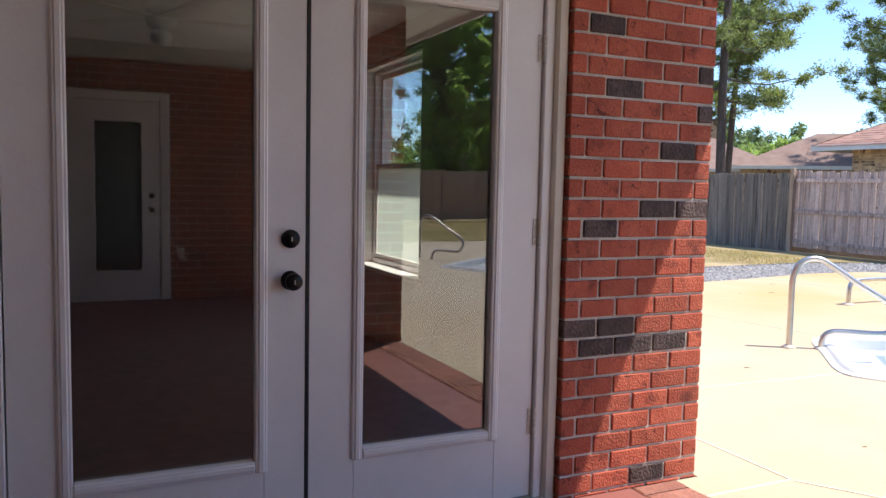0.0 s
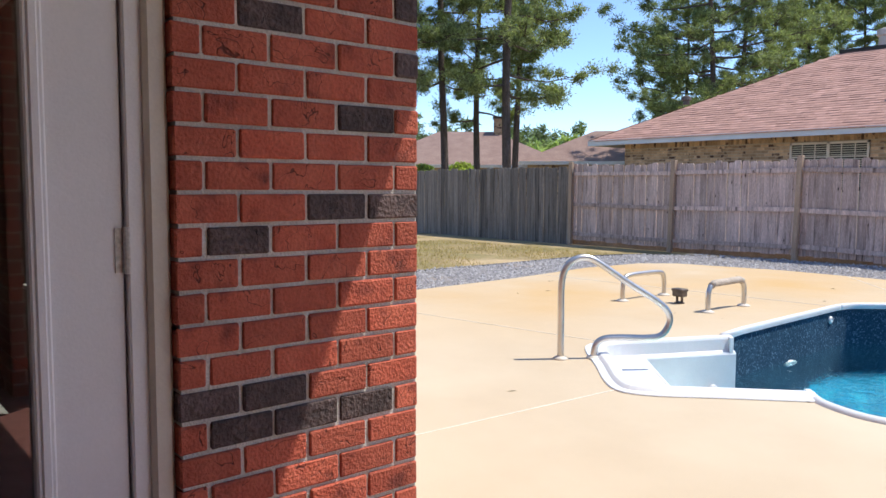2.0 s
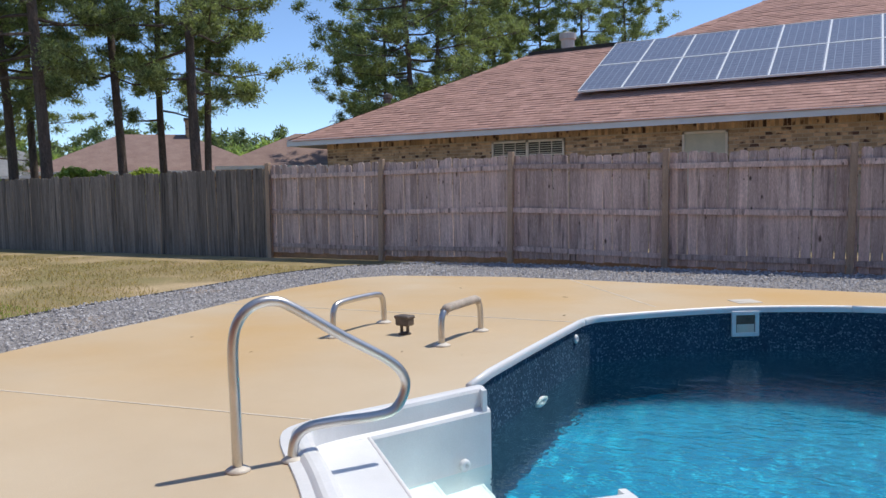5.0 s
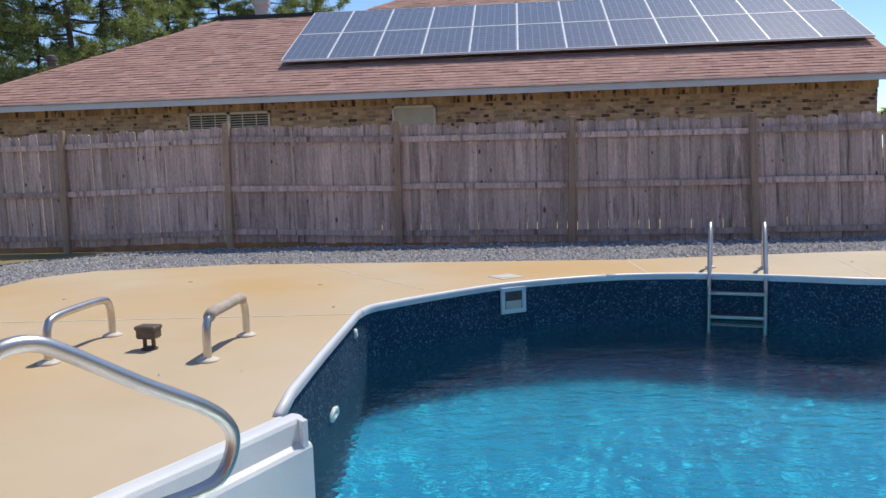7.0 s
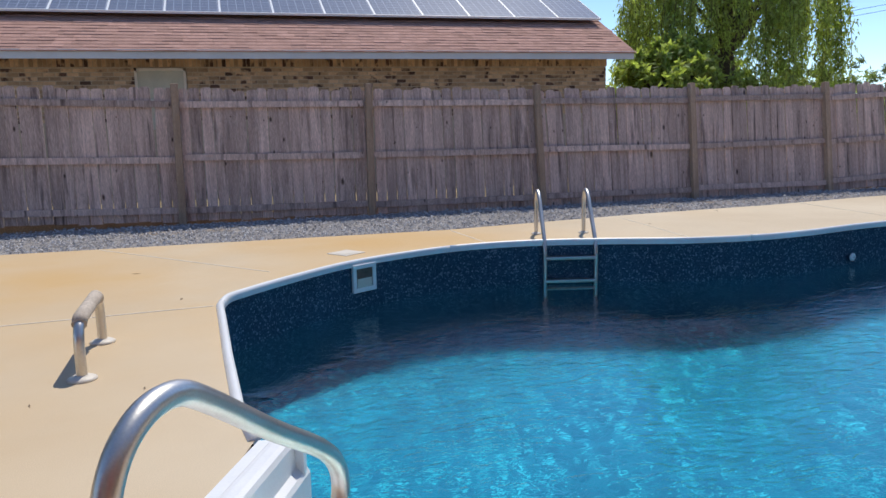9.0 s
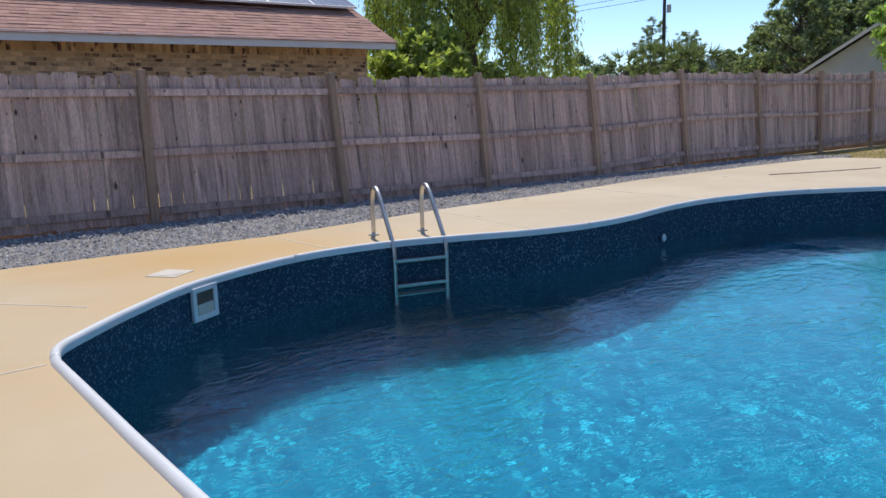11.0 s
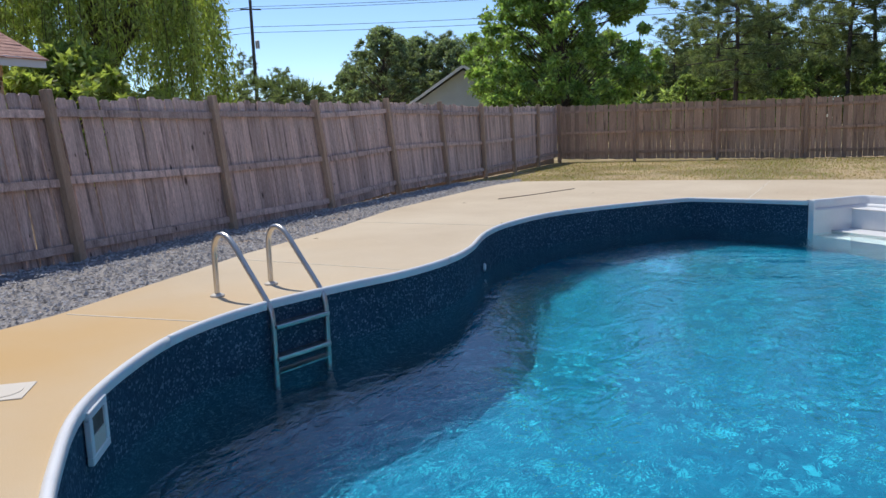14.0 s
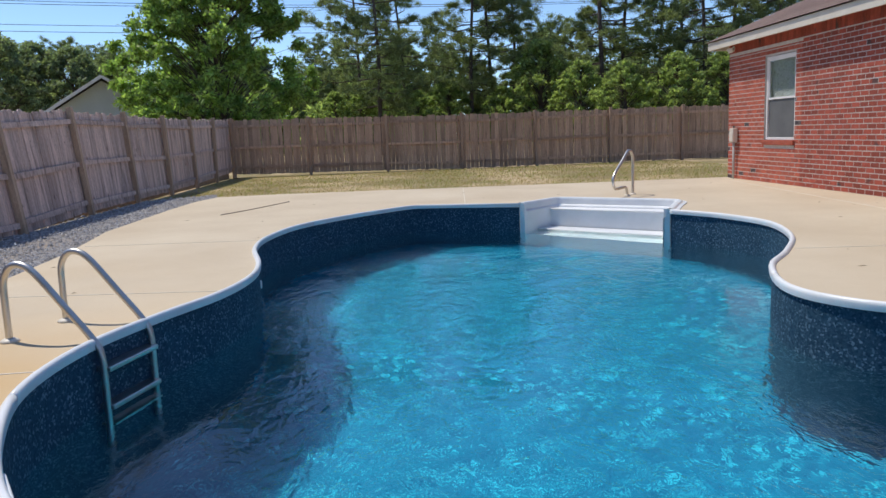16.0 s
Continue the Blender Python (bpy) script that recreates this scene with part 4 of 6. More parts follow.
for r in range(-19, 15):
    zt = 1.14 - r * COURSE
    us = rows_a if r % 2 == 0 else rows_b
    for u0, u1 in zip(us, us[1:]):
        ya, yb = -1.035 + u0 * 0.735 + 0.005, -1.035 + u1 * 0.735 - 0.005
        dark = any(u0 < c < u1 for c in DARK.get(r, ()))
        o = rg.uniform(-0.002, 0.003)
        zb = max(zt - COURSE + 0.011, 0.0)
        g = Geo()
        vs, fs = chamfer(3.87, 3.977 + o, ya + rg.uniform(-0.002, 0.002), yb + rg.uniform(-0.002, 0.002), zb, zt, 0.004)
        vs = [(x, y + rg.uniform(-0.0012, 0.0012), z + rg.uniform(-0.0012, 0.0012)) for x, y, z in vs]
        g.add(vs, fs)
        put("brick", g, M["brick_dark"] if dark else M["brick_red"], wall_west)
# the wall turns the corner here, facing the pool
wall_back = holder("wall_back", "red brick back wall of the house", "wall", kind="structure")
put("core", Geo().box(1.48, 3.72, -0.55, -0.306, -0.1, 2.66), M["mortar"], wall_back)
put("core", Geo().box(-4.0, 0.22, -0.55, -0.306, -0.1, 2.66), M["mortar"], wall_back)
put("core", Geo().box(0.22, 1.48, -0.55, -0.306, -0.1, 0.58), M["mortar"], wall_back)
put("core", Geo().box(0.22, 1.48, -0.55, -0.306, 2.24, 2.66), M["mortar"], wall_back)
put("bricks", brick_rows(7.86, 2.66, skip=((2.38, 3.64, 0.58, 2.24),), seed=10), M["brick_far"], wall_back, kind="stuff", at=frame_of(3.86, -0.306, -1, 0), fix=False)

# room behind the doors
room = holder("room_shell", "dim empty room with tan walls and brown carpet", "room", kind="structure")
put("floor", Geo().box(-2.2, 3.86, -6.0, -0.55, -0.1, -0.01), M["carpet"], room, "brown carpet")
put("wall", Geo().box(-2.3, -2.2, -6.0, -0.55, -0.1, 2.66), M["room_wall"], room)
put("wall", Geo().box(-2.2, 3.72, -6.1, -6.0, -0.1, 2.66), M["room_wall"], room)
for q in ((1.48, 3.72, -0.1, 2.66), (-2.2, 0.22, -0.1, 2.66), (0.22, 1.48, -0.1, 0.58), (0.22, 1.48, 2.24, 2.66)):
    put("wall", Geo().box(q[0], q[1], -0.572, -0.555, q[2], q[3]), M["room_wall"], room)
put("ceiling", Geo().box(-2.3, 3.72, -6.1, -0.5, 2.46, 2.54), M["ceiling_white"], label="white ceiling of the room", category="ceiling", kind="structure")


def sash_window(name, x0, x1, z0, z1, y_out, y_in, label, inner_sill=True):
    top = holder(name, label, "window", kind="structure")
    w = 0.045
    ym = (y_out + y_in) / 2
    for q in ((x0, x0 + w, z0, z1), (x1 - w, x1, z0, z1), (x0 + w, x1 - w, z1 - w, z1), (x0 + w, x1 - w, z0, z0 + w)):
        put("frame", Geo().box(q[0], q[1], ym - 0.05, ym + 0.05, q[2], q[3], None, 0.004), M["white_paint"], top)
    zm = (z0 + z1) / 2
    for k, (a, b) in enumerate(((z0 + w, zm + 0.02), (zm - 0.02, z1 - w))):
        yy = ym - 0.02 + 0.04 * k
        g = Geo()
        for q in ((x0 + w, x0 + w + 0.03, a, b), (x1 - w - 0.03, x1 - w, a, b), (x0 + w + 0.03, x1 - w - 0.03, a, a + 0.035), (x0 + w + 0.03, x1 - w - 0.03, b - 0.035, b)):
            g.box(q[0], q[1], yy - 0.015, yy + 0.015, q[2], q[3])
        sash = put("sash", g, M["white_paint"], top)
        pane = put("pane", Geo().box(x0 + w + 0.03, x1 - w - 0.03, yy - 0.003, yy + 0.003, a + 0.035, b - 0.035), M["film"] if k == 0 and inner_sill else M["window_glass"], sash)
        pane.visible_shadow = False
    if inner_sill:
        lo = min(y_in, y_out)
        put("sill", Geo().box(x0 - 0.05, x1 + 0.05, lo - 0.07, ym, z0 - 0.035, z0, None, 0.005), M["white_paint"], top)
        for q in ((x0 - 0.002, x0 + 0.012, z0, z1), (x1 - 0.012, x1 + 0.002, z0, z1)):
            put("reveal", Geo().box(q[0], q[1], lo - 0.012, ym - 0.05, q[2], q[3]), M["white_paint"], top)
        put("reveal", Geo().box(x0 + 0.012, x1 - 0.012, lo - 0.012, ym - 0.05, z1 - 0.012, z1), M["white_paint"], top)
    return top


sash_window("window_1", 0.24, 1.46, 0.60, 2.22, -0.31, -0.55, "white sash window of the room with trees outside")

# ---- patio doors ----
door_frame = holder("door_frame", "white painted frame of the patio doors", "door frame", kind="structure")
put("jamb", Geo().box(3.80, 3.935, -1.125, -1.07, -0.01, 2.10, None, 0.004), M["white_paint"], door_frame)
put("jamb", Geo().box(3.80, 3.935, -3.03, -2.975, -0.01, 2.10, None, 0.004), M["white_paint"], door_frame)
put("head", Geo().box(3.80, 3.935, -2.975, -1.125, 2.045, 2.10, None, 0.004), M["white_paint"], door_frame)
put("brick_mould", Geo().box(3.925, 3.955, -1.085, -1.030, -0.01, 2.12, None, 0.010), M["cream_paint"], door_frame, "cream moulding beside the bricks")
put("brick_mould", Geo().box(3.925, 3.955, -3.06, -3.01, -0.01, 2.12, None, 0.010), M["cream_paint"], door_frame)
put("threshold", Geo().box(3.78, 3.99, -3.03, -1.07, -0.02, 0.018, None, 0.005), M["hinge"], door_frame, "metal threshold")


def door_leaf(y0, y1, ly0, ly1, label, hardware):
    """A full-lite door leaf between y0 and y1 with its glass between ly0 and ly1."""
    top = holder("patio_door", label, "door", "patio doors")
    xa, xb, z0, z1, lz0, lz1 = 3.875, 3.918, 0.022, 2.042, 0.272, 1.962
    for q in ((y0, ly0 + 0.01, z0, z1), (ly1 - 0.01, y1, z0, z1)):
        put("stile", Geo().box(xa, xb, q[0], q[1], q[2], q[3], None, 0.003), M["white_paint"], top)
    for q in ((ly0 + 0.011, ly1 - 0.011, z0, lz0 + 0.01), (ly0 + 0.011, ly1 - 0.011, lz1 - 0.01, z1)):
        put("rail", Geo().box(xa, xb - 0.0005, q[0], q[1], q[2], q[3]), M["white_paint"], top)
    b = 0.042
    lite = Geo()
    for (a0, a1, c0, c1) in ((ly0, ly0 + b, lz0, lz1), (ly1 - b, ly1, lz0, lz1), (ly0 + b, ly1 - b, lz0, lz0 + b), (ly0 + b, ly1 - b, lz1 - b, lz1)):
        lite.box(xb - 0.03, xb + 0.010, a0, a1, c0, c1, None, 0.0045)
        lite.box(xb - 0.03, xb + 0.015, a0 + 0.010 * (a1 - a0 < 0.1), a1 - 0.010 * (a1 - a0 < 0.1), c0 + 0.010 * (c1 - c0 < 0.1), c1 - 0.010 * (c1 - c0 < 0.1), None, 0.004)
    put("glazing_frame", lite, M["white_paint"], top, "raised white glazing frame")
    pane = put("glass", Geo().box(3.896, 3.900, ly0 + b - 0.004, ly1 - b + 0.004, lz0 + b - 0.004, lz1 - b + 0.004), M["door_glass"], top, "clear reflecting glass pane")
    pane.visible_shadow = False
    if hardware:
        for z, r, big in ((1.074, 0.032, False), (0.932, 0.033, True)):
            m = on_wall((xb, -2.114, z), (1, 0, 0))
            if big:
                k = put("knob", Geo().lathe([(0.033, 0), (0.033, 0.008), (0.02, 0.012), (0.014, 0.02), (0.014, 0.032), (0.026, 0.040), (0.030, 0.052), (0.028, 0.062), (0.018, 0.068), (0.006, 0.069)], 22, m), M["black_metal"], top, "black round door knob", smooth=True)
                put("keyhole", Geo().box(-0.002, 0.002, -0.007, 0.007, 0.0685, 0.0700, m), M["hinge"], k)
            else:
                k = put("deadbolt", Geo().lathe([(r, 0), (r, 0.010), (0.026, 0.018), (0.018, 0.020), (0.017, 0.026), (0.008, 0.027)], 22, m), M["black_metal"], top, "black deadbolt cylinder", smooth=True)
                put("keyhole", Geo().box(-0.002, 0.002, -0.007, 0.007, 0.0265, 0.028, m), M["hinge"], k)
    else:
        for z in (1.80, 1.09, 0.33):
            hg = Geo()
            hg.tube([(xb + 0.010, y1 + 0.005, z - 0.055), (xb + 0.010, y1 + 0.005, z + 0.055)], 0.009, 10)
            hg.box(xb - 0.004, xb + 0.004, y1 - 0.020, y1 + 0.025, z - 0.052, z + 0.052)
            put("hinge", hg, M["hinge"], top, "painted metal hinge")
    return top


door_leaf(-2.970, -2.058, -2.835, -2.192, "white full-glass patio door with black knob, closed", True)
door_leaf(-2.048, -1.130, -1.890, -1.290, "white full-glass patio door on three hinges, closed", False)
put("door_astragal", Geo().box(3.905, 3.921, -2.061, -2.046, 0.022, 2.042, None, 0.003), M["cable"], door_frame, "dark weather seal between the doors")

# ---- covered patio ----
put("patio_floor", Geo().box(3.93, 10.0, -6.0, -0.66, -0.1, 0.0), M["red_floor"], label="red painted concrete patio floor", category="floor", kind="structure")
border = holder("patio_border", "row of red bricks along the patio's edge", "brick edging", kind="structure")
bb = fix_normals(Geo().box(0, 0.074, 0, 0.235, -0.09, 0.006, None, 0.006).mesh("brick", M["border_brick"]))
for i in range(72):
    put("brick", bb, None, border, at=pose(3.985 + i * 0.0836, -0.658, random.Random(i).uniform(-0.002, 0.002)))
put("patio_ceiling", Geo().box(3.72, 10.2, -6.1, 0.14, 2.665, 2.72), M["ceiling_white"], label="white boarded patio ceiling", category="ceiling", kind="structure")
# Unseen closing wall, made pale to throw more light onto the doors.
put("patio_bounce_wall", Geo().box(3.72, 10.2, -6.2, -6.1, -0.1, 2.72), M["siding"], label="unseen pale siding wall added to bounce light into the patio", category="wall", kind="structure")
put("patio_fascia", Geo().box(3.72, 10.1, 0.14, 0.17, 2.61, 2.77, None, 0.004), M["white_paint"], label="white fascia board along the patio's eave", category="fascia", kind="structure")
column = holder("brick_column", "red brick column at the patio's edge", "column", kind="structure")
put("core", Geo().box(7.02, 7.43, -0.80, -0.42, -0.1, 2.66), M["mortar"], column)
for ox, oy, ux, uy, ln, sd in ((7.02, -0.42, 0, -1, 0.38, 1), (7.02, -0.80, 1, 0, 0.41, 2), (7.43, -0.80, 0, 1, 0.38, 3), (7.43, -0.42, -1, 0, 0.41, 4)):
    put("bricks", brick_rows(ln, 2.66, seed=sd), M["brick_far"], column, kind="stuff", at=frame_of(ox, oy, ux, uy), fix=False)

# ceiling fan on the patio, seen in the glass
FX, FY = 7.1, -2.22
fan = holder("ceiling_fan", "white ceiling fan with tan blades under the patio ceiling", "fan")
put("rod", Geo().tube([(FX, FY, 2.66), (FX, FY, 2.46)], 0.015, 10), M["white_paint"], fan)
put("motor", Geo().lathe([(0.03, 2.14), (0.09, 2.16), (0.11, 2.22), (0.10, 2.28), (0.04, 2.31)], 20, pose(FX, FY, 0.16)), M["white_paint"], fan, smooth=True)
put("globe", Geo().lathe([(0.01, 2.03), (0.06, 2.05), (0.08, 2.10), (0.05, 2.14)], 18, pose(FX, FY, 0.16)), M["white_vinyl"], fan, smooth=True)
for k in range(5):
    put("blade", Geo().box(0.12, 0.62, -0.06, 0.06, 2.215, 2.223, pose(FX, FY, 0.16, 0, 0, 72 * k + 20)), M["cream_paint"], fan, "tan wooden blade")

# wing of the house beyond the patio
wing = holder("wall_wing", "red brick wing of the house facing the pool", "wall", kind="structure")
WY = -0.34
for q in ((10.0, 14.0, -0.1, 2.72), (15.12, 16.68, -0.1, 2.72), (14.0, 15.12, -0.1, 0.70), (14.0, 15.12, 2.31, 2.72)):
    put("core", Geo().box(q[0], q[1], WY - 0.25, WY - 0.008, q[2], q[3]), M["mortar"], wing)
put("core", Geo().box(16.44, 16.68, -7.0, WY - 0.25, -0.1, 2.72), M["mortar"], wing)
put("core", Geo().box(10.0, 10.24, -6.0, WY - 0.25, -0.1, 2.72), M["mortar"], wing)
wf = frame_of(16.68, WY - 0.008, -1, 0)
near = brick_rows(2.9, 2.45, skip=((1.56, 2.68, 0.70, 2.31),), seed=21, proud=0.003, jit=0.0015)
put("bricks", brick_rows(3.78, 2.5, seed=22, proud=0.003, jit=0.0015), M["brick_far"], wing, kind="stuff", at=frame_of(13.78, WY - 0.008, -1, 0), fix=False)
rgb = random.Random(31)
for k in range(0, len(near.v), 8):
    g = Geo().add(near.v[k:k + 8], near.f[0:6])
    put("brick", g, M["brick_dark"] if rgb.random() < 0.035 else M["brick_red"], wing, at=wf)
# soldier course under the eave
sol = Geo()
u = 0.0
while u < 6.6:
    sol.box(u, u + 0.07, -0.012, 0.03, 2.51, 2.70)
    u += 0.0806
put("soldier_bricks", sol, M["brick_far"], wing, kind="stuff", at=wf, fix=False)
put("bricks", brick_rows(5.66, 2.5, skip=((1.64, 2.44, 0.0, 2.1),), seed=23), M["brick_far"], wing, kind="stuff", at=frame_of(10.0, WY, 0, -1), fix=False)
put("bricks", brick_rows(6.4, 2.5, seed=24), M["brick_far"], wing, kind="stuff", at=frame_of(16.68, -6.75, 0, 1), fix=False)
sash_window("window_2", 14.02, 15.10, 0.79, 2.30, WY - 0.03, WY - 0.13, "white sash window in the red brick wing", inner_sill=False)
# Thin sheet with the room's darkness put into its colour.
put("window_backing", Geo().box(13.9, 15.2, WY - 0.62, WY - 0.58, 0.6, 2.4), M["dark_room"], wing, "dark sheet painting the unlit room behind the window")
put("window_screen", Geo().box(14.07, 15.05, WY - 0.068, WY - 0.064, 0.84, 1.53), M["screen"], wing, "dark grey insect screen")
# Added pale sheet: its colour stands in for daylight reflected by the upper pane.
put("sash_glare_sheet", Geo().box(14.05, 15.07, WY - 0.125, WY - 0.118, 1.56, 2.28), M["fascia"], wing, "pale sheet painting the light reflected in the upper sash")
put("window_sill", Geo().box(13.98, 15.14, WY - 0.15, WY + 0.03, 0.70, 0.785, None, 0.008), M["brick_red"], wing, "sloping brick sill")
side_door = holder("side_door", "white glazed door in the patio's brick wall", "door")
for q in ((-2.78, -2.63, 0.0, 2.06), (-2.13, -1.98, 0.0, 2.06), (-2.629, -2.131, 0.0, 0.29), (-2.629, -2.131, 1.88, 2.06)):
    put("stile", Geo().box(9.94, 9.985, q[0], q[1], q[2], q[3], None, 0.003), M["white_paint"], side_door)
for q in ((-2.64, -2.60, 0.28, 1.89), (-2.16, -2.12, 0.28, 1.89), (-2.599, -2.161, 0.28, 0.32), (-2.599, -2.161, 1.85, 1.89)):
    put("glazing_bead", Geo().box(9.926, 9.95, q[0], q[1], q[2], q[3], None, 0.004), M["white_paint"], side_door)
put("glass", Geo().box(9.958, 9.963, -2.63, -2.13, 0.29, 1.88), M["window_glass"], side_door)
# Dark backing added behind the glass; it paints the unlit interior.
put("blind", Geo().box(9.975, 9.98, -2.63, -2.13, 0.29, 1.88), M["dark_room"], side_door, "dark backing sheet painting the unlit room behind the glass")
for z in (0.95, 1.10):
    put("knob", Geo().lathe([(0.03, 0), (0.03, 0.01), (0.014, 0.02), (0.027, 0.04), (0.02, 0.06)], 16, on_wall((9.94, -2.06, z), (-1, 0, 0))), M["black_metal"], side_door, "black door knob", smooth=True)
for q in ((-2.88, -2.785, 0.0, 2.16), (-1.975, -1.88, 0.0, 2.16), (-2.784, -1.976, 2.065, 2.16)):
    put("casing", Geo().box(9.93, 9.99, q[0], q[1], q[2], q[3], None, 0.005), M["white_paint"], side_door, "white door casing")
outlet = put("wall_outlet", Geo().box(9.97, 9.988, -1.80, -1.73, 0.42, 0.54, None, 0.003), M["white_paint"], label="white outlet cover on the brick wall", category="outlet")
meter = holder("electrical_box", "beige electrical box with conduit on the brick wall", "utility box")
put("box", Geo().box(16.20, 16.38, WY + 0.012, WY + 0.11, 0.74, 1.02, None, 0.008), M["cream_paint"], meter)
put("cover", Geo().box(16.21, 16.37, WY + 0.108, WY + 0.118, 0.76, 0.93, None, 0.004), M["cream_paint"], meter)
put("conduit", Geo().tube([(16.29, WY + 0.05, -0.02), (16.29, WY + 0.05, 0.75)], 0.024, 12), M["grey_plastic"], meter, smooth=True)
put("cap", Geo().tube([(16.30, WY + 0.05, 1.02), (16.30, WY + 0.05, 1.07)], 0.018, 10), M["bronze_box"], meter)

roof_own = holder("house_roof", "brown shingle roof with white fascia of the house", "roof", kind="structure")
EY, EZ = -0.08, 2.62
put("soffit", Geo().box(10.1, 17.05, WY - 0.02, EY, EZ + 0.10, EZ + 0.13), M["white_paint"], roof_own)
put("fascia", Geo().box(10.1, 17.07, EY, EY + 0.03, EZ, EZ + 0.16, None, 0.004), M["cream_paint"], roof_own, "cream fascia board")
put("fascia", Geo().box(17.05, 17.08, -7.3, EY, EZ, EZ + 0.16, None, 0.004), M["cream_paint"], roof_own)
put("soffit", Geo().box(16.68, 17.05, -7.3, EY, EZ + 0.10, EZ + 0.13), M["white_paint"], roof_own)
g = Geo()
z0, z1 = EZ + 0.165, EZ + 0.165 + 0.45 * 4
g.add([(10.0, EY + 0.06, z0), (17.13, EY + 0.06, z0), (13.1, EY - 3.94, z1), (10.0, EY - 3.94, z1), (17.13, -7.9, z0), (10.0, -7.9, z0)], [(0, 1, 2, 3), (1, 4, 2), (4, 5, 3, 2)])
# West roof slopes are out of view, added to keep the interior dark.
g.add([(-4.4, 0.20, 2.78), (10.0, 0.20, 2.78), (10.0, -3.9, 4.6), (-0.4, -3.9, 4.6), (10.0, -7.9, 2.78), (-4.4, -7.9, 2.78)], [(0, 1, 2, 3), (4, 5, 3, 2), (5, 0, 3)])
put("roof_slopes", g, M["shingle_far"], roof_own, "brown asphalt shingles")
sh = Geo()
for k in range(10):
    yy = EY + 0.07 - k * 0.13
    zz = z0 + k * 0.13 * 0.45
    sh.add([(10.0 , yy, zz + 0.012), (17.14 - k * 0.13, yy, zz + 0.012), (17.0 - k * 0.13, yy - 0.14, zz + 0.066), (10.0, yy - 0.14, zz + 0.066)], [(0, 1, 2, 3)])
put("shingle_courses", sh, M["shingle_far"], roof_own)
put("soffit", Geo().box(-4.3, 3.72, -0.30, 0.14, 2.665, 2.70), M["white_paint"], roof_own)
put("fascia", Geo().box(-4.3, 3.72, 0.14, 0.17, 2.61, 2.77), M["white_paint"], roof_own)
eave_light = holder("eave_light", "white double floodlight under the eave corner", "light")
put("plate", Geo().lathe([(0.05, 0), (0.05, 0.02), (0.03, 0.03)], 14, on_wall((16.45, WY + 0.005, 2.60), (0, 1, 0))), M["white_vinyl"], eave_light)
for s in (-0.07, 0.07):
    put("lamp_head", Geo().lathe([(0.02, 0), (0.045, 0.05), (0.05, 0.10)], 14, on_wall((16.45 + s * 0.4, WY + 0.03, 2.60), (s * 6, 0.8, -0.5))), M["white_vinyl"], eave_light, smooth=True)

# pool hose lying on the far deck
hose = Geo().tube(smooth_path([(13.1, 9.35, 0.006), (13.7, 9.08, 0.006), (14.3, 8.86, 0.006), (15.1, 8.55, 0.012)], 5), 0.006, 8)
put("deck_pipe", hose, M["bronze_box"], label="thin brown pipe lying on the deck", category="pipe")

# ---- neighbouring house behind the fence ----
nb = holder("neighbour_house", "tan brick house with brown shingle roof and solar panels", "house")
NX0, NX1, NY, NEY, NEZ = -9.2, 11.0, 18.0, 17.2, 2.68
put("wall", Geo().box(NX0, NX1, NY + 0.01, NY + 0.25, -0.1, 2.66), M["mortar_tan"], nb, "tan brick wall")
put("wall", Geo().box(NX0, NX0 + 0.24, NY + 0.25, 27, -0.1, 2.66), M["mortar_tan"], nb)
put("wall", Geo().box(NX1 - 0.24, NX1, NY + 0.25, 37, -0.1, 2.66), M["mortar_tan"], nb)
NWIN = ((5.22, 7.15, 1.2, 2.40), (9.93, 10.90, 1.2, 2.40))
put("bricks", brick_rows(NX1 - NX0, 2.42, skip=NWIN, seed=41, z0=1.36), M["brick_tan"], nb, kind="stuff", at=frame_of(NX0, NY + 0.01, 1, 0), fix=False)
s = Geo()
u = 0.0
while u < NX1 - NX0:
    s.box(u, u + 0.07, -0.008, 0.03, 2.43, 2.64)
    u += 0.0806
put("soldier_bricks", s, M["brick_tan"], nb, kind="stuff", at=frame_of(NX0, NY + 0.01, 1, 0), fix=False)
for k, (a, b, c, d) in enumerate(NWIN):
    a, b = a + NX0, b + NX0
    # The first window's panel is near-black, painting the dark room between the slats.
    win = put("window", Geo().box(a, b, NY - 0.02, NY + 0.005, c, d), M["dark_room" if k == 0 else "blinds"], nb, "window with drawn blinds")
    for q in ((a, a + 0.05, c, d), (b - 0.05, b, c, d), ((a + b) / 2 - 0.035, (a + b) / 2 + 0.035, c, d) if k == 0 else (a, b, 1.75, 1.79), (a, b, d - 0.05, d)):
        put("frame", Geo().box(q[0], q[1], NY - 0.05, NY - 0.021, q[2], q[3]), M["cream_paint"], win)
    if k == 0:
        sl = Geo()
        for i in range(20):
            z = 1.30 + i * 0.055
            sl.box(a + 0.06, b - 0.06, NY - 0.030, NY - 0.022, z, z + 0.020)
        put("blind_slats", sl, M["blinds"], win, "beige blind slats")
        gr = Geo()
        for i in (1, 2, 4, 5):
            gr.box(a + (b - a) * i / 6 - 0.010, a + (b - a) * i / 6 + 0.010, NY - 0.046, NY - 0.034, c, d)
        for z in (1.65, 2.03):
            gr.box(a, b, NY - 0.046, NY - 0.034, z, z + 0.02)
        put("grille", gr, M["cream_paint"], win)
put("fascia", Geo().box(-9.95, 11.25, NEY - 0.03, NEY, NEZ - 0.16, NEZ + 0.01), M["fascia"], nb, "pale grey fascia board")
put("fascia", Geo().box(-9.98, -9.95, NEY - 0.03, 30, NEZ - 0.16, NEZ + 0.01), M["fascia"], nb)
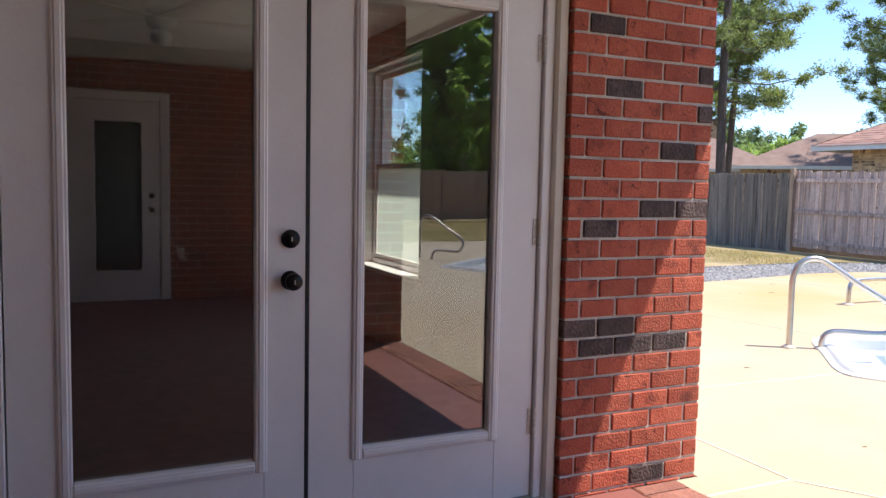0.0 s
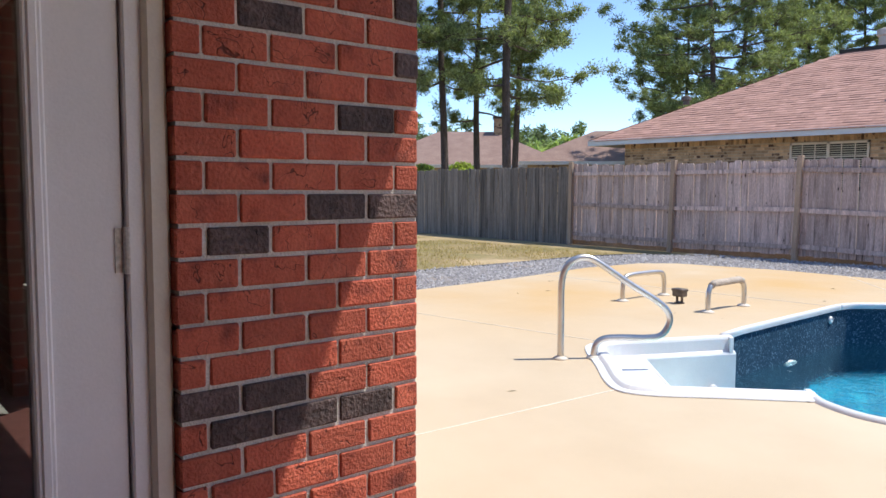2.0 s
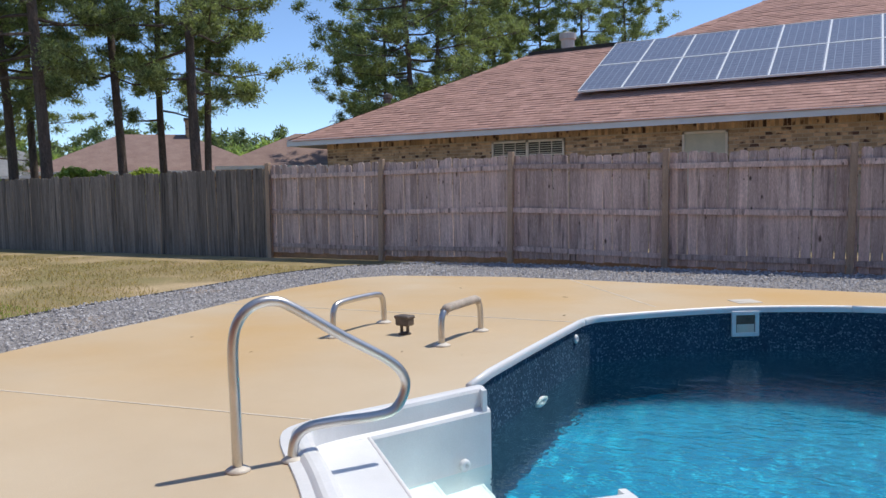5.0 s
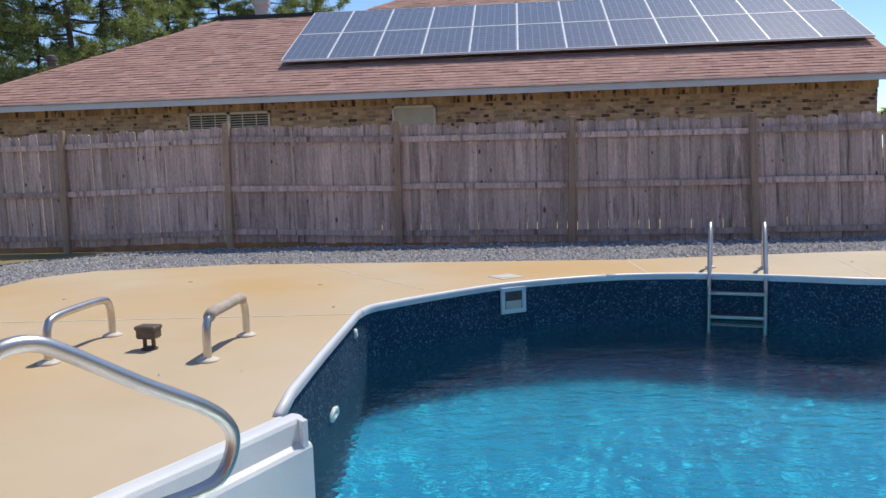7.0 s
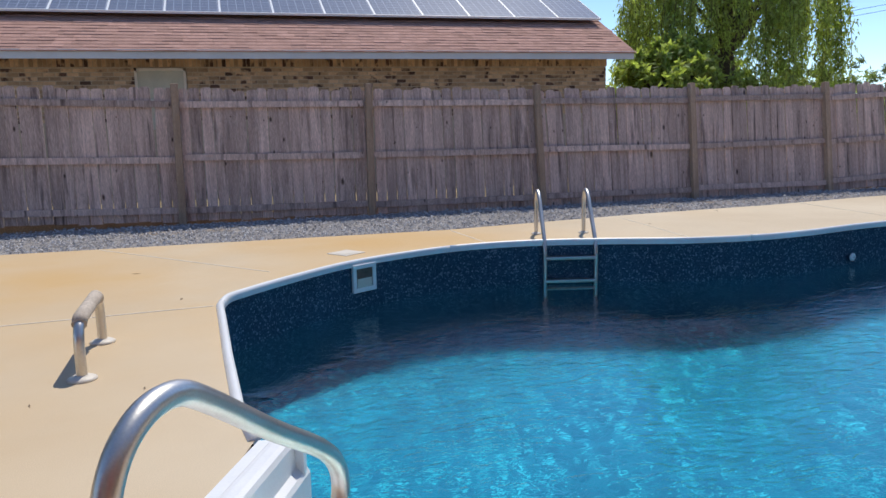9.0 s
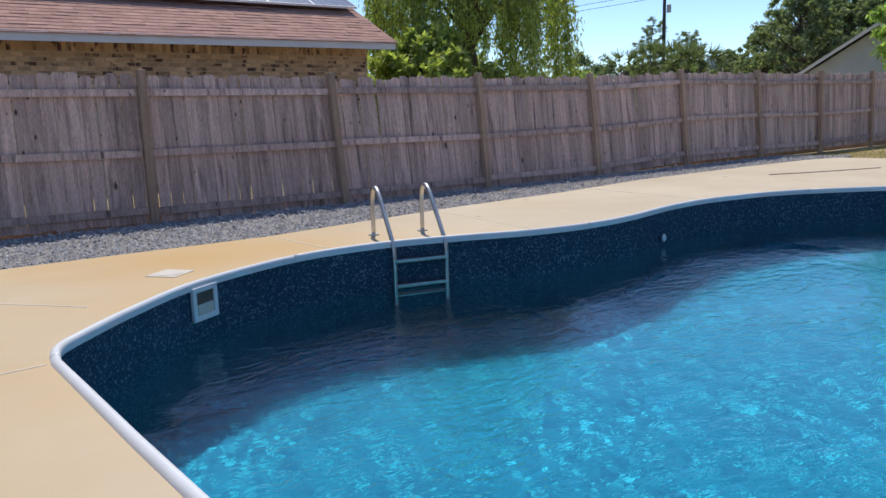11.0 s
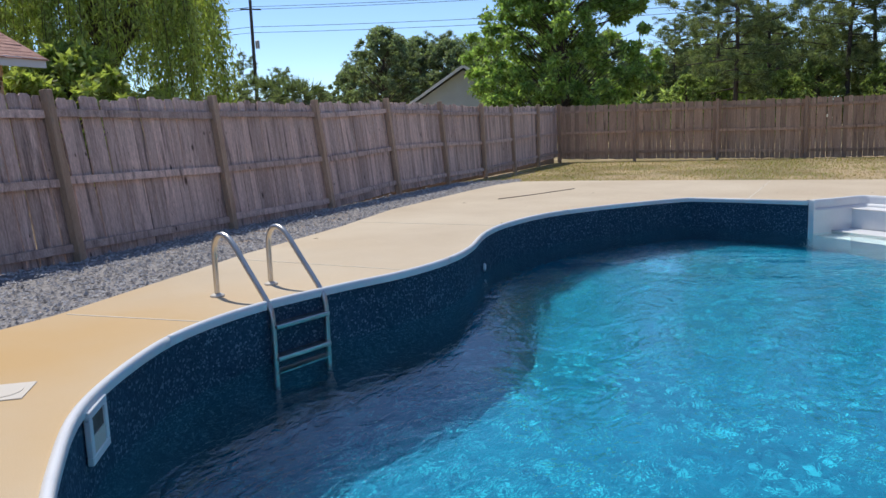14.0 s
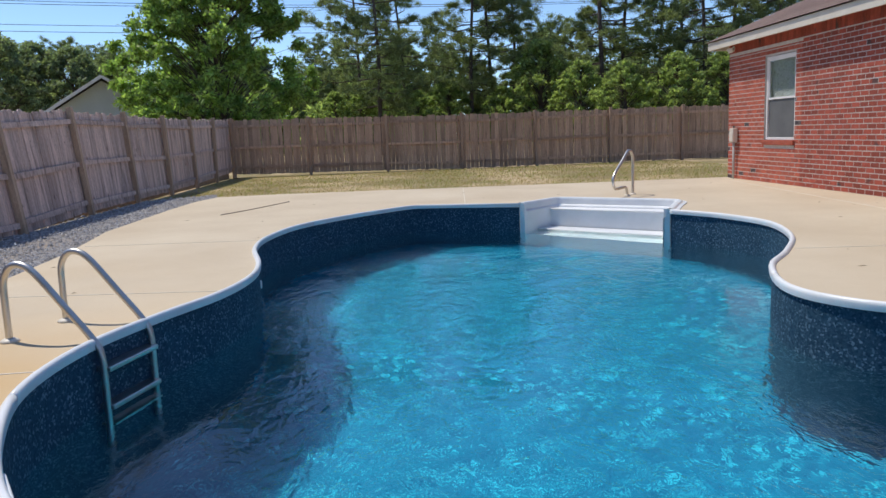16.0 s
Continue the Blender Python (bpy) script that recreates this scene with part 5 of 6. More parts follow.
put("soffit", Geo().box(-9.95, 11.2, NEY, NY, NEZ - 0.05, NEZ - 0.02), M["white_paint"], nb)
rz = lambda y: NEZ + 0.5 * (y - NEY)
RG = 27.6
front = [(-9.98, NEY - 0.05), (11.32, NEY - 0.05), (11.32, RG), (4.2, RG), (-0.9, 22.4), (-4.75, 22.4)]
g = Geo()
g.add([(x, y, rz(y)) for x, y in front], [tuple(range(6))])
g.add([(-9.98, NEY - 0.05, rz(NEY)), (-4.75, 22.4, rz(22.4)), (-9.98, 27.6, rz(NEY))], [(0, 1, 2)])
g.add([(-4.75, 22.4, rz(22.4)), (-0.9, 22.4, rz(22.4)), (-0.9, 30, rz(NEY)), (-9.98, 27.6, rz(NEY))], [(0, 1, 2, 3)])
g.add([(-0.9, 22.4, rz(22.4)), (4.2, RG, rz(RG)), (-0.9, 33, rz(22.4))], [(0, 1, 2)])
g.add([(4.2, RG, rz(RG)), (11.32, RG, rz(RG)), (11.32, 38.0, rz(NEY)), (-0.9, 38.0, rz(NEY))], [(0, 1, 2, 3)])
g.add([(11.30, NEY, rz(NEY)), (11.30, RG, rz(RG)), (11.30, 38.0, rz(NEY))], [(0, 1, 2)])
put("roof", g, M["shingle"], nb, "brown asphalt shingle roof")


def in_front(x, y):
    return inside(front, x, y)


tabs = Geo()
rg = random.Random(51)
y = NEY - 0.06
k = 0
while y < RG - 0.1:
    x = -10 - (k % 3) * 0.11
    while x < 11.3:
        wd = rg.uniform(0.24, 0.42)
        if in_front(x + wd / 2, y + 0.06) and in_front(x + 0.02, y + 0.06) and in_front(x + wd - 0.02, y + 0.06):
            h = 0.012 + rg.choice((0.0, 0.0, 0.009))
            tabs.add([(x, y, rz(y) + h), (x + wd - 0.006, y, rz(y) + h), (x + wd - 0.006, y + 0.155, rz(y + 0.155) + 0.004), (x, y + 0.155, rz(y + 0.155) + 0.004), (x, y, rz(y) - 0.004), (x + wd - 0.006, y, rz(y) - 0.004)], [(0, 1, 2, 3), (4, 5, 1, 0)])
        x += wd
    y += 0.148
    k += 1
put("shingles", tabs, M["shingle"], nb, "overlapping brown asphalt shingles", kind="stuff", fix=False)
put("ridge_cap", Geo().box(-4.75, -1.6, 22.3, 22.5, rz(22.4) - 0.02, rz(22.4) + 0.07), M["dark_room"], nb, "dark ridge vent")
vent = put("chimney_pipe", Geo().lathe([(0.20, 5.0), (0.20, 5.75), (0.26, 5.78), (0.26, 5.95), (0.10, 6.0)], 16, pose(-3.85, 23.3, 0)), M["grey_plastic"], nb, "grey metal flue pipe")
put("roof_vent", Geo().lathe([(0.10, 0), (0.10, 0.12), (0.16, 0.14), (0.14, 0.24), (0.05, 0.28)], 14, pose(-8.2, 19.7, rz(19.6) - 0.05)), M["bronze_box"], nb, "dark turbine vent")

arr = holder("solar_array", "two rows of framed grey-blue solar panels on the roof", "solar panels", "")
sl = math.atan(0.5)
pw, ph = 1.092, 1.87
cell = fix_normals(Geo().box(0.02, pw - 0.02, 0.02, ph - 0.02, 0, 0.03).mesh("solar_panel", M["solar"]))
fr = Geo()
for q in ((0, pw, 0, 0.022), (0, pw, ph - 0.022, ph), (0, 0.022, 0.022, ph - 0.022), (pw - 0.022, pw, 0.022, ph - 0.022)):
    fr.box(q[0], q[1], q[2], q[3], -0.01, 0.038)
frm = fix_normals(fr.mesh("frame", M["white_vinyl"]))
for i in range(12):
    for j in range(2):
        yy = 18.62 + j * (ph + 0.012) * math.cos(sl)
        m = Matrix.Translation((-1.93 + i * pw, yy, rz(yy) + 0.16)) @ Matrix.Rotation(sl, 4, "X")
        p = put("solar_panel", cell, None, arr, at=m)
        put("frame", frm, None, p)
for z in (19.0, 20.1, 20.9, 21.9):
    put("mount_rail", Geo().box(-1.9, 11.1, z - 0.02, z + 0.02, rz(z) + 0.06, rz(z) + 0.13), M["steel"], arr)


# ---- other houses ----
def far_house(name, x, y, turn, w, d, eave, ridge, wall, roof, label, chimney=False, gable=False):
    top = holder(name, label, "house", "", pose(x, y, 0, 0, 0, turn))
    put("wall", Geo().box(-w / 2, w / 2, -d / 2, d / 2, -0.1, eave), wall, top)
    a, b = w / 2 + 0.5, d / 2 + 0.5
    r = 0 if gable else b
    g = Geo()
    if gable:
        g.add([(-a, -b, eave - 0.1), (a, -b, eave - 0.1), (a, 0, ridge), (-a, 0, ridge), (a, b, eave - 0.1), (-a, b, eave - 0.1)], [(0, 1, 2, 3), (2, 4, 5, 3)])
        for s in (-1, 1):
            put("gable", Geo().add([(s * w / 2, -d / 2, eave), (s * w / 2, d / 2, eave), (s * w / 2, 0, ridge - 0.25)], [(0, 1, 2)]), wall, top)
            for q in (-1, 1):
                put("barge_board", Geo().tube([(s * (a + 0.02), q * b, eave - 0.16), (s * (a + 0.02), 0, ridge - 0.06)], 0.11, 4), M["white_paint"], top)
    else:
        g.add([(-a, -b, eave), (a, -b, eave), (a, b, eave), (-a, b, eave), (-a + r, 0, ridge), (a - r, 0, ridge)], [(0, 1, 5, 4), (1, 2, 5), (2, 3, 4, 5), (3, 0, 4)])
    put("roof", g, roof, top)
    put("fascia", Geo().box(-a, a, -b - 0.03, -b, eave - 0.2, eave), M["white_paint"], top)
    if chimney:
        c = put("chimney", Geo().box(w * 0.15, w * 0.15 + 0.9, -0.5, 0.4, eave, ridge + 0.9), wall, top)
        put("chimney_cap", Geo().box(w * 0.15 - 0.08, w * 0.15 + 0.98, -0.58, 0.48, ridge + 0.9, ridge + 1.05), M["bronze_box"], c)
    # Flat panel with the unlit interior painted into its colour.
    put("window", Geo().box(-w * 0.3, -w * 0.3 + 1.4, -d / 2 - 0.03, -d / 2 + 0.02, 1.0, 2.1), M["dark_room"], top)
    return top


far_house("house", -36.5, 35.5, 48, 13, 9, 2.7, 5.2, M["brick_tan"], M["shingle_far"], "far tan house with pinkish hip roof and chimney", chimney=True)
far_house("house", -25.5, 39.5, 40, 12, 8, 2.8, 4.9, M["brick_tan"], M["shingle_far"], "far house with brown hip roof behind the fence")
far_house("house", -50, 31, 60, 14, 9, 2.7, 4.9, M["siding"], M["roof_grey"], "far house with grey hip roof")
far_house("house", 50.0, 24.3, 21, 12, 6.4, 2.6, 4.9, M["siding"], M["roof_olive"], "far house with pale siding and gable roof", gable=True)
far_house("house", 92, 69, -40, 20, 10, 2.9, 6.2, M["siding"], M["roof_olive"], "far house with olive hip roof and white chimney", chimney=True)
far_house("house", 82, 42, -30, 12, 9, 2.8, 5.2, M["siding"], M["roof_olive"], "far house with olive hip roof among trees")


# ---- trees ----
def tri_mesh(name, tri, material):
    """A mesh of loose triangles from an array (n, 3, 3)."""
    n = len(tri)
    me = bpy.data.meshes.new(name)
    me.vertices.add(n * 3)
    me.vertices.foreach_set("co", tri.reshape(-1).astype(np.float32))
    me.loops.add(n * 3)
    me.loops.foreach_set("vertex_index", np.arange(n * 3, dtype=np.int32))
    me.polygons.add(n)
    me.polygons.foreach_set("loop_start", np.arange(0, n * 3, 3, dtype=np.int32))
    me.update(calc_edges=True)
    me.materials.append(material)
    return me


def leaf_tris(cen, rad, n, length, width, rg, squash=0.7, droop=0.0, shell=0.5):
    """n leaves round each centre: rhombic pairs would cost twice, so each leaf is one slim triangle."""
    out = []
    for c, r in zip(cen, rad):
        d = rg.normal(size=(n, 3))
        d /= np.linalg.norm(d, axis=1)[:, None] + 1e-9
        q = d * (r * (shell + (1 - shell) * rg.random((n, 1))) * rg.random((n, 1)) ** 0.25)
        q[:, 2] *= squash
        base = np.asarray(c) + q
        ax = d * 0.7 + rg.normal(size=(n, 3)) * 0.6
        ax[:, 2] -= droop
        ax /= np.linalg.norm(ax, axis=1)[:, None] + 1e-9
        sd = np.cross(ax, rg.normal(size=(n, 3)))
        sd /= np.linalg.norm(sd, axis=1)[:, None] + 1e-9
        ln = length * (0.6 + 0.8 * rg.random((n, 1)))
        out.append(np.stack([base - sd * width, base + sd * width, base + ax * ln], 1))
    return np.concatenate(out)


def pine(label, h, first, seed, spread=4.3, dense=1.0, lean=0.3, group="pines"):
    rg = np.random.default_rng(seed)
    top = holder("pine_tree", label, "tree", group)
    ph = rg.random() * 6
    path = [(lean * math.sin(ph + z * 0.25) * z / h * 1.6, lean * math.cos(ph + z * 0.2) * z / h * 1.6, z) for z in np.linspace(-0.1, h, 12)]
    put("trunk", Geo().tube(path, 0, 9, [0.165 * (1 - 0.78 * i / 11) * (h / 18) ** 0.5 + 0.015 for i in range(12)]), M["bark"], top, "tall bare grey-brown pine trunk", smooth=True)
    limbs, cen, rad = Geo(), [], []
    nb_ = int(40 * dense)
    for i in range(nb_):
        f = (i + rg.random()) / nb_
        z = first + (h - first) * f
        if rg.random() < 0.12:
            continue
        b0 = Vector((np.interp(z, [p[2] for p in path], [p[0] for p in path]), np.interp(z, [p[2] for p in path], [p[1] for p in path]), z))
        a = i * 2.4 + rg.random() * 1.2
        L = spread * (1.0 - 0.60 * f ** 1.6) * (0.5 + 0.65 * rg.random()) * (0.65 if f < 0.08 else 1)
        up = 0.05 + 0.40 * f + 0.2 * rg.random()
        arc = rg.normal() * 0.35
        pts = [b0 + Vector((math.cos(a + arc * q * q), math.sin(a + arc * q * q), 0)) * L * q + Vector((0, 0, up * L * q * q - 0.15 * L * q + 0.06 * rg.normal())) for q in (0, 0.3, 0.55, 0.8, 1.0)]
        limbs.tube(pts, 0, 5, [0.055, 0.042, 0.03, 0.02, 0.01], caps=False)
        for q in (0.42, 0.6, 0.75, 0.88, 1.0):
            for rep in range(2):
                if rg.random() < 0.78:
                    j = min(int(q * 4), 3)
                    c = pts[j].lerp(pts[j + 1], q * 4 - j) if j < 4 else pts[4]
                    c2 = c + Vector((-math.sin(a), math.cos(a), 0)) * rg.normal() * 0.20 * L + Vector((0, 0, 0.12 + 0.22 * rg.normal()))
                    limbs.tube([pts[max(j - 1, 0)].lerp(c, 0.7), c2], 0, 4, [0.014, 0.006], caps=False)
                    cen.append(tuple(c2))
                    rad.append(0.30 + 0.42 * rg.random())
    cen.append((path[-1][0], path[-1][1], h))
    rad.append(0.6)
    put("branchwork", limbs, M["bark"], top, "thin bare limbs", fix=False)
    put("crown", tri_mesh("crown", leaf_tris(cen, rad, 300, 0.11, 0.024, rg, 0.66, -0.25, 0.0), M["needles"]), None, top, "open crown of dark green needle clumps")
    return top


def leafy(name, label, h, width, seed, material, first=1.2, leaf=0.15, n=330, clumps=95, group=""):
    rg = np.random.default_rng(seed)
    top = holder(name, label, "tree", group)
    put("trunk", Geo().tube([(0, 0, -0.1), (0.05, 0.03, h * 0.25), (0.0, 0.1, h * 0.5), (0.1, 0, h * 0.85)], 0, 9, [0.24, 0.19, 0.12, 0.03]), M["bark"], top, smooth=True)
    limbs, cen, rad = Geo(), [], []
    for i in range(clumps):
        f = rg.random() ** 0.8
        z = first + (h - first) * f
        env = math.sin(math.pi * min(1, 0.16 + 0.84 * f) ** 0.8) ** 0.7 * width / 2 + 0.2
        a, r = rg.random() * 6.283, env * rg.random() ** 0.42 * (0.82 + 0.3 * rg.random())
        c = Vector((math.cos(a) * r, math.sin(a) * r, z))
        limbs.tube([(0.03, 0.05, max(0.5, z - r * 0.7)), c * 0.6 + Vector((0, 0, z * 0.4 - r * 0.12)), c], 0, 4, [0.035, 0.018, 0.006], caps=False)
        cen.append(tuple(c))
        rad.append(width * (0.035 + 0.045 * rg.random()))
    put("branchwork", limbs, M["bark"], top, fix=False)
    put("crown", tri_mesh("crown", leaf_tris(cen, rad, n, leaf, leaf * 0.36, rg, 0.8, 0.35, 0.0), material), None, top, "uneven crown of many leaves")
    return top


def willow(x, y, h, width, seed):
    rg = np.random.default_rng(seed)
    top = holder("willow_tree", "weeping willow with long hanging light green strands", "tree", "", pose(x, y, 0))
    put("trunk", Geo().tube([(0, 0, -0.1), (0.1, 0, 1.8), (-0.1, 0.1, 4.0), (0.2, 0, h * 0.8)], 0, 9, [0.30, 0.26, 0.17, 0.05]), M["bark"], top, smooth=True)
    limbs, tr = Geo(), []
    for i in range(200):
        a, r = rg.random() * 6.283, width / 2 * rg.random() ** 0.5
        zt = h * (0.98 - 0.42 * (2 * r / width) ** 2) - 0.5 * rg.random()
        ox, oy = math.cos(a) * r, math.sin(a) * r
        if i % 3 == 0:
            limbs.tube([(0, 0, min(zt * 0.6, 3.2 + 2 * rg.random())), (ox * 0.6, oy * 0.6, zt - 0.1), (ox, oy, zt)], 0, 4, [0.06, 0.03, 0.01], caps=False)
        ln = (1.4 + 3.4 * rg.random()) * (0.45 + 0.75 * (2 * r / width))
        ln = min(ln, zt - 0.8)
        limbs.tube([(ox, oy, zt), (ox * 1.06, oy * 1.06, zt - ln * 0.4), (ox * 1.08, oy * 1.08, zt - ln)], 0, 3, [0.010, 0.006, 0.003], caps=False)
        k = int(260 * ln / 3)
        s = rg.random((k, 1))
        base = np.concatenate([ox * (1 + 0.08 * s), oy * (1 + 0.08 * s), zt - ln * s], 1) + rg.normal(size=(k, 3)) * 0.10
        ax = rg.normal(size=(k, 3)) * 0.55 - (0, 0, 1.0)
        ax /= np.linalg.norm(ax, axis=1)[:, None]
        sd = np.cross(ax, rg.normal(size=(k, 3)))
        sd /= np.linalg.norm(sd, axis=1)[:, None] + 1e-9
        tr.append(np.stack([base - sd * 0.026, base + sd * 0.026, base + ax * (0.10 + 0.12 * rg.random((k, 1)))], 1))
    put("branchwork", limbs, M["bark"], top, fix=False)
    put("crown", tri_mesh("crown", np.concatenate(tr), M["willow_leaf"]), None, top, "hanging strands of narrow leaves")


def polar(ex, ey, deg, dist):
    """A place at a compass angle (from +y to the right) and distance."""
    return ex + math.sin(radians(deg)) * dist, ey + math.cos(radians(deg)) * dist


pines = [pine("tall longleaf pine with an open needle crown", 19, 4.2, 1), pine("tall pine with tufted needle crown", 17, 4.4, 2, 4.0), pine("broad pine with dense tufted needle crown", 16, 3.0, 3, 5.4, 1.5), pine("slim pine with sparse needle crown", 18, 5.6, 4, 3.0, 0.9)]
spots = []
for deg, dist, v, s in ((-57.4, 31, 1, 1.0), (-55.4, 26, 0, 1.05), (-56.2, 38, 3, 1.0), (-50.9, 30, 3, 0.95), (-48.3, 34, 1, 0.95), (-46.1, 27, 0, 1.0), (-45.5, 33, 3, 0.9), (-62.0, 30, 1, 1.0), (-66, 36, 0, 1.0), (-59.5, 42, 2, 1.0),
                       (-31.2, 40, 2, 1.08), (-29.0, 44, 0, 0.95), (-33.2, 46, 2, 0.85), (-25.5, 50, 1, 0.95), (-27.3, 47, 2, 0.9), (-21.5, 52, 2, 0.92), (-18.5, 50, 1, 0.9), (-16.0, 55, 2, 0.9), (-35.0, 60, 1, 0.7), (-23.3, 58, 0, 0.9)):
    spots.append((*polar(4.8, -0.4, deg, dist), v, s))
for deg, dist, v, s in ((88.3, 50, 2, 0.95), (87.0, 58, 1, 0.85), (90.2, 60, 0, 0.80), (95.2, 52, 1, 0.9), (96.6, 54, 2, 0.9), (98.2, 60, 3, 0.85), (104.5, 50, 0, 0.95), (106.0, 54, 2, 0.95), (108.5, 58, 1, 0.85), (111.5, 50, 2, 0.95), (113.5, 54, 0, 0.9), (116.0, 50, 2, 0.9), (84.0, 70, 2, 0.6), (93.2, 75, 1, 0.6), (101.2, 72, 2, 0.65),
                       (62.0, 90, 2, 0.62), (64.2, 95, 1, 0.55), (56.0, 85, 2, 0.5), (67.5, 80, 2, 0.66), (69.5, 85, 2, 0.66), (71.5, 78, 2, 0.60), (53.5, 90, 1, 0.6)):
    spots.append((*polar(1.0, 6.0, deg, dist), v, s))
used = set()
for k, (x, y, v, s) in enumerate(spots):
    m = pose(x, y, -0.05, 0, 0, 67 * k % 360)
    if v not in used:
        used.add(v)
        pines[v].matrix_basis = m
    else:
        copy_thing(pines[v], m @ Matrix.Diagonal((s, s, s, 1)))

willow(16.4, 21.0, 8.5, 6.0, 5)
bt = leafy("broadleaf_tree", "large bright green broadleaf tree behind the fence corner", 12.5, 8.6, 6, M["leaves"], 0.6, 0.20, 185, 520)
bt.matrix_basis = pose(39.0, 14.8, 0)
small = leafy("broadleaf_tree", "light green young tree at the wood's edge", 6.5, 5.5, 7, M["far_leaf_light"], 0.5, 0.20, 85, 180, "trees at the wood's edge")
small.matrix_basis = pose(*polar(1, 6, 100.2, 50), 0)
for k, (deg, dist, s) in enumerate(((97.3, 50, 0.6), (103.0, 46, 0.75), (106, 44, 0.7), (91.2, 54, 0.62), (93.4, 52, 0.7), (87.0, 52, 0.6), (109.5, 44, 0.75), (85.2, 50, 0.6), (42.5, 27, 0.62), (113, 46, 0.8), (117, 44, 0.8))):
    copy_thing(small, pose(*polar(1, 6, deg, dist), 0, 0, 0, 50 * k) @ Matrix.Diagonal((s, s, s, 1)))
under = leafy("shrub", "green shrub behind the fence", 3.2, 4.0, 8, M["willow_leaf"], 0.2, 0.16, 100, 170, "shrubs behind the fence")
under.matrix_basis = pose(13.6, 19.2, 0)
for k, (deg, dist, s) in enumerate(((-54.0, 34, 0.72), (-52.5, 36, 0.7), (-49.5, 38, 0.75), (-60, 33, 0.75))):
    copy_thing(under, pose(*polar(4.8, -0.4, deg, dist), 0, 0, 0, 70 * k) @ Matrix.Diagonal((s, s, s, 1)))


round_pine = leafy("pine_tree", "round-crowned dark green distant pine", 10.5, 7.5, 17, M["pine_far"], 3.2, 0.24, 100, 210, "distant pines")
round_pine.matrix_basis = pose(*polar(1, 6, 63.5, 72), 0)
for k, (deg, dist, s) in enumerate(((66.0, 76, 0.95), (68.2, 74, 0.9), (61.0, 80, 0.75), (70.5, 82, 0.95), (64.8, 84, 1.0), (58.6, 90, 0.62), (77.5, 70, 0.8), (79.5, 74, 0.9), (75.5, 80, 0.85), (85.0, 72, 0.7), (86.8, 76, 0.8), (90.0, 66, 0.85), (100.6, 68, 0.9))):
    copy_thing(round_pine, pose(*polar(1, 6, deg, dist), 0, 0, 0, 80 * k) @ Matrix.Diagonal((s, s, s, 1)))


def palm(x, y, h, seed):
    rg = np.random.default_rng(seed)
    top = holder("palm_tree", "cabbage palm with a ragged fan-leaf head", "tree", "palms", pose(x, y, 0))
    put("trunk", Geo().tube([(0, 0, -0.1), (0.1, 0.05, h * 0.5), (0.05, 0, h)], 0, 8, [0.28, 0.24, 0.22]), M["bark"], top, smooth=True)
    tr = []
    for i in range(34):
        a, el = rg.random() * 6.283, rg.uniform(-0.7, 1.2)
        d = np.array([math.cos(a) * math.cos(el), math.sin(a) * math.cos(el), math.sin(el)])
        c = np.array([0.05, 0, h]) + d * 1.1
        for j in range(16):
            t = d + rg.normal(size=3) * 0.45 - (0, 0, 0.25)
            t /= np.linalg.norm(t)
            sd = np.cross(t, rg.normal(size=3))
            sd /= np.linalg.norm(sd)
            tr.append([c - sd * 0.05, c + sd * 0.05, c + t * 0.9])
        sd = np.cross(d, (0, 0, 1.0))
        tr.append([np.array([0.05, 0, h]) - sd * 0.03, np.array([0.05, 0, h]) + sd * 0.03, c])
    put("crown", tri_mesh("crown", np.array(tr), M["far_leaf"]), None, top, "ragged fan leaves")


for k, (deg, dist, h) in enumerate(((54.3, 60, 4.0), (55.3, 57, 3.4), (56.3, 59, 3.8), (53.0, 62, 4.2), (51.2, 60, 3.6))):
    palm(*polar(1.2, 4.2, deg, dist), h, 60 + k)

# far woods


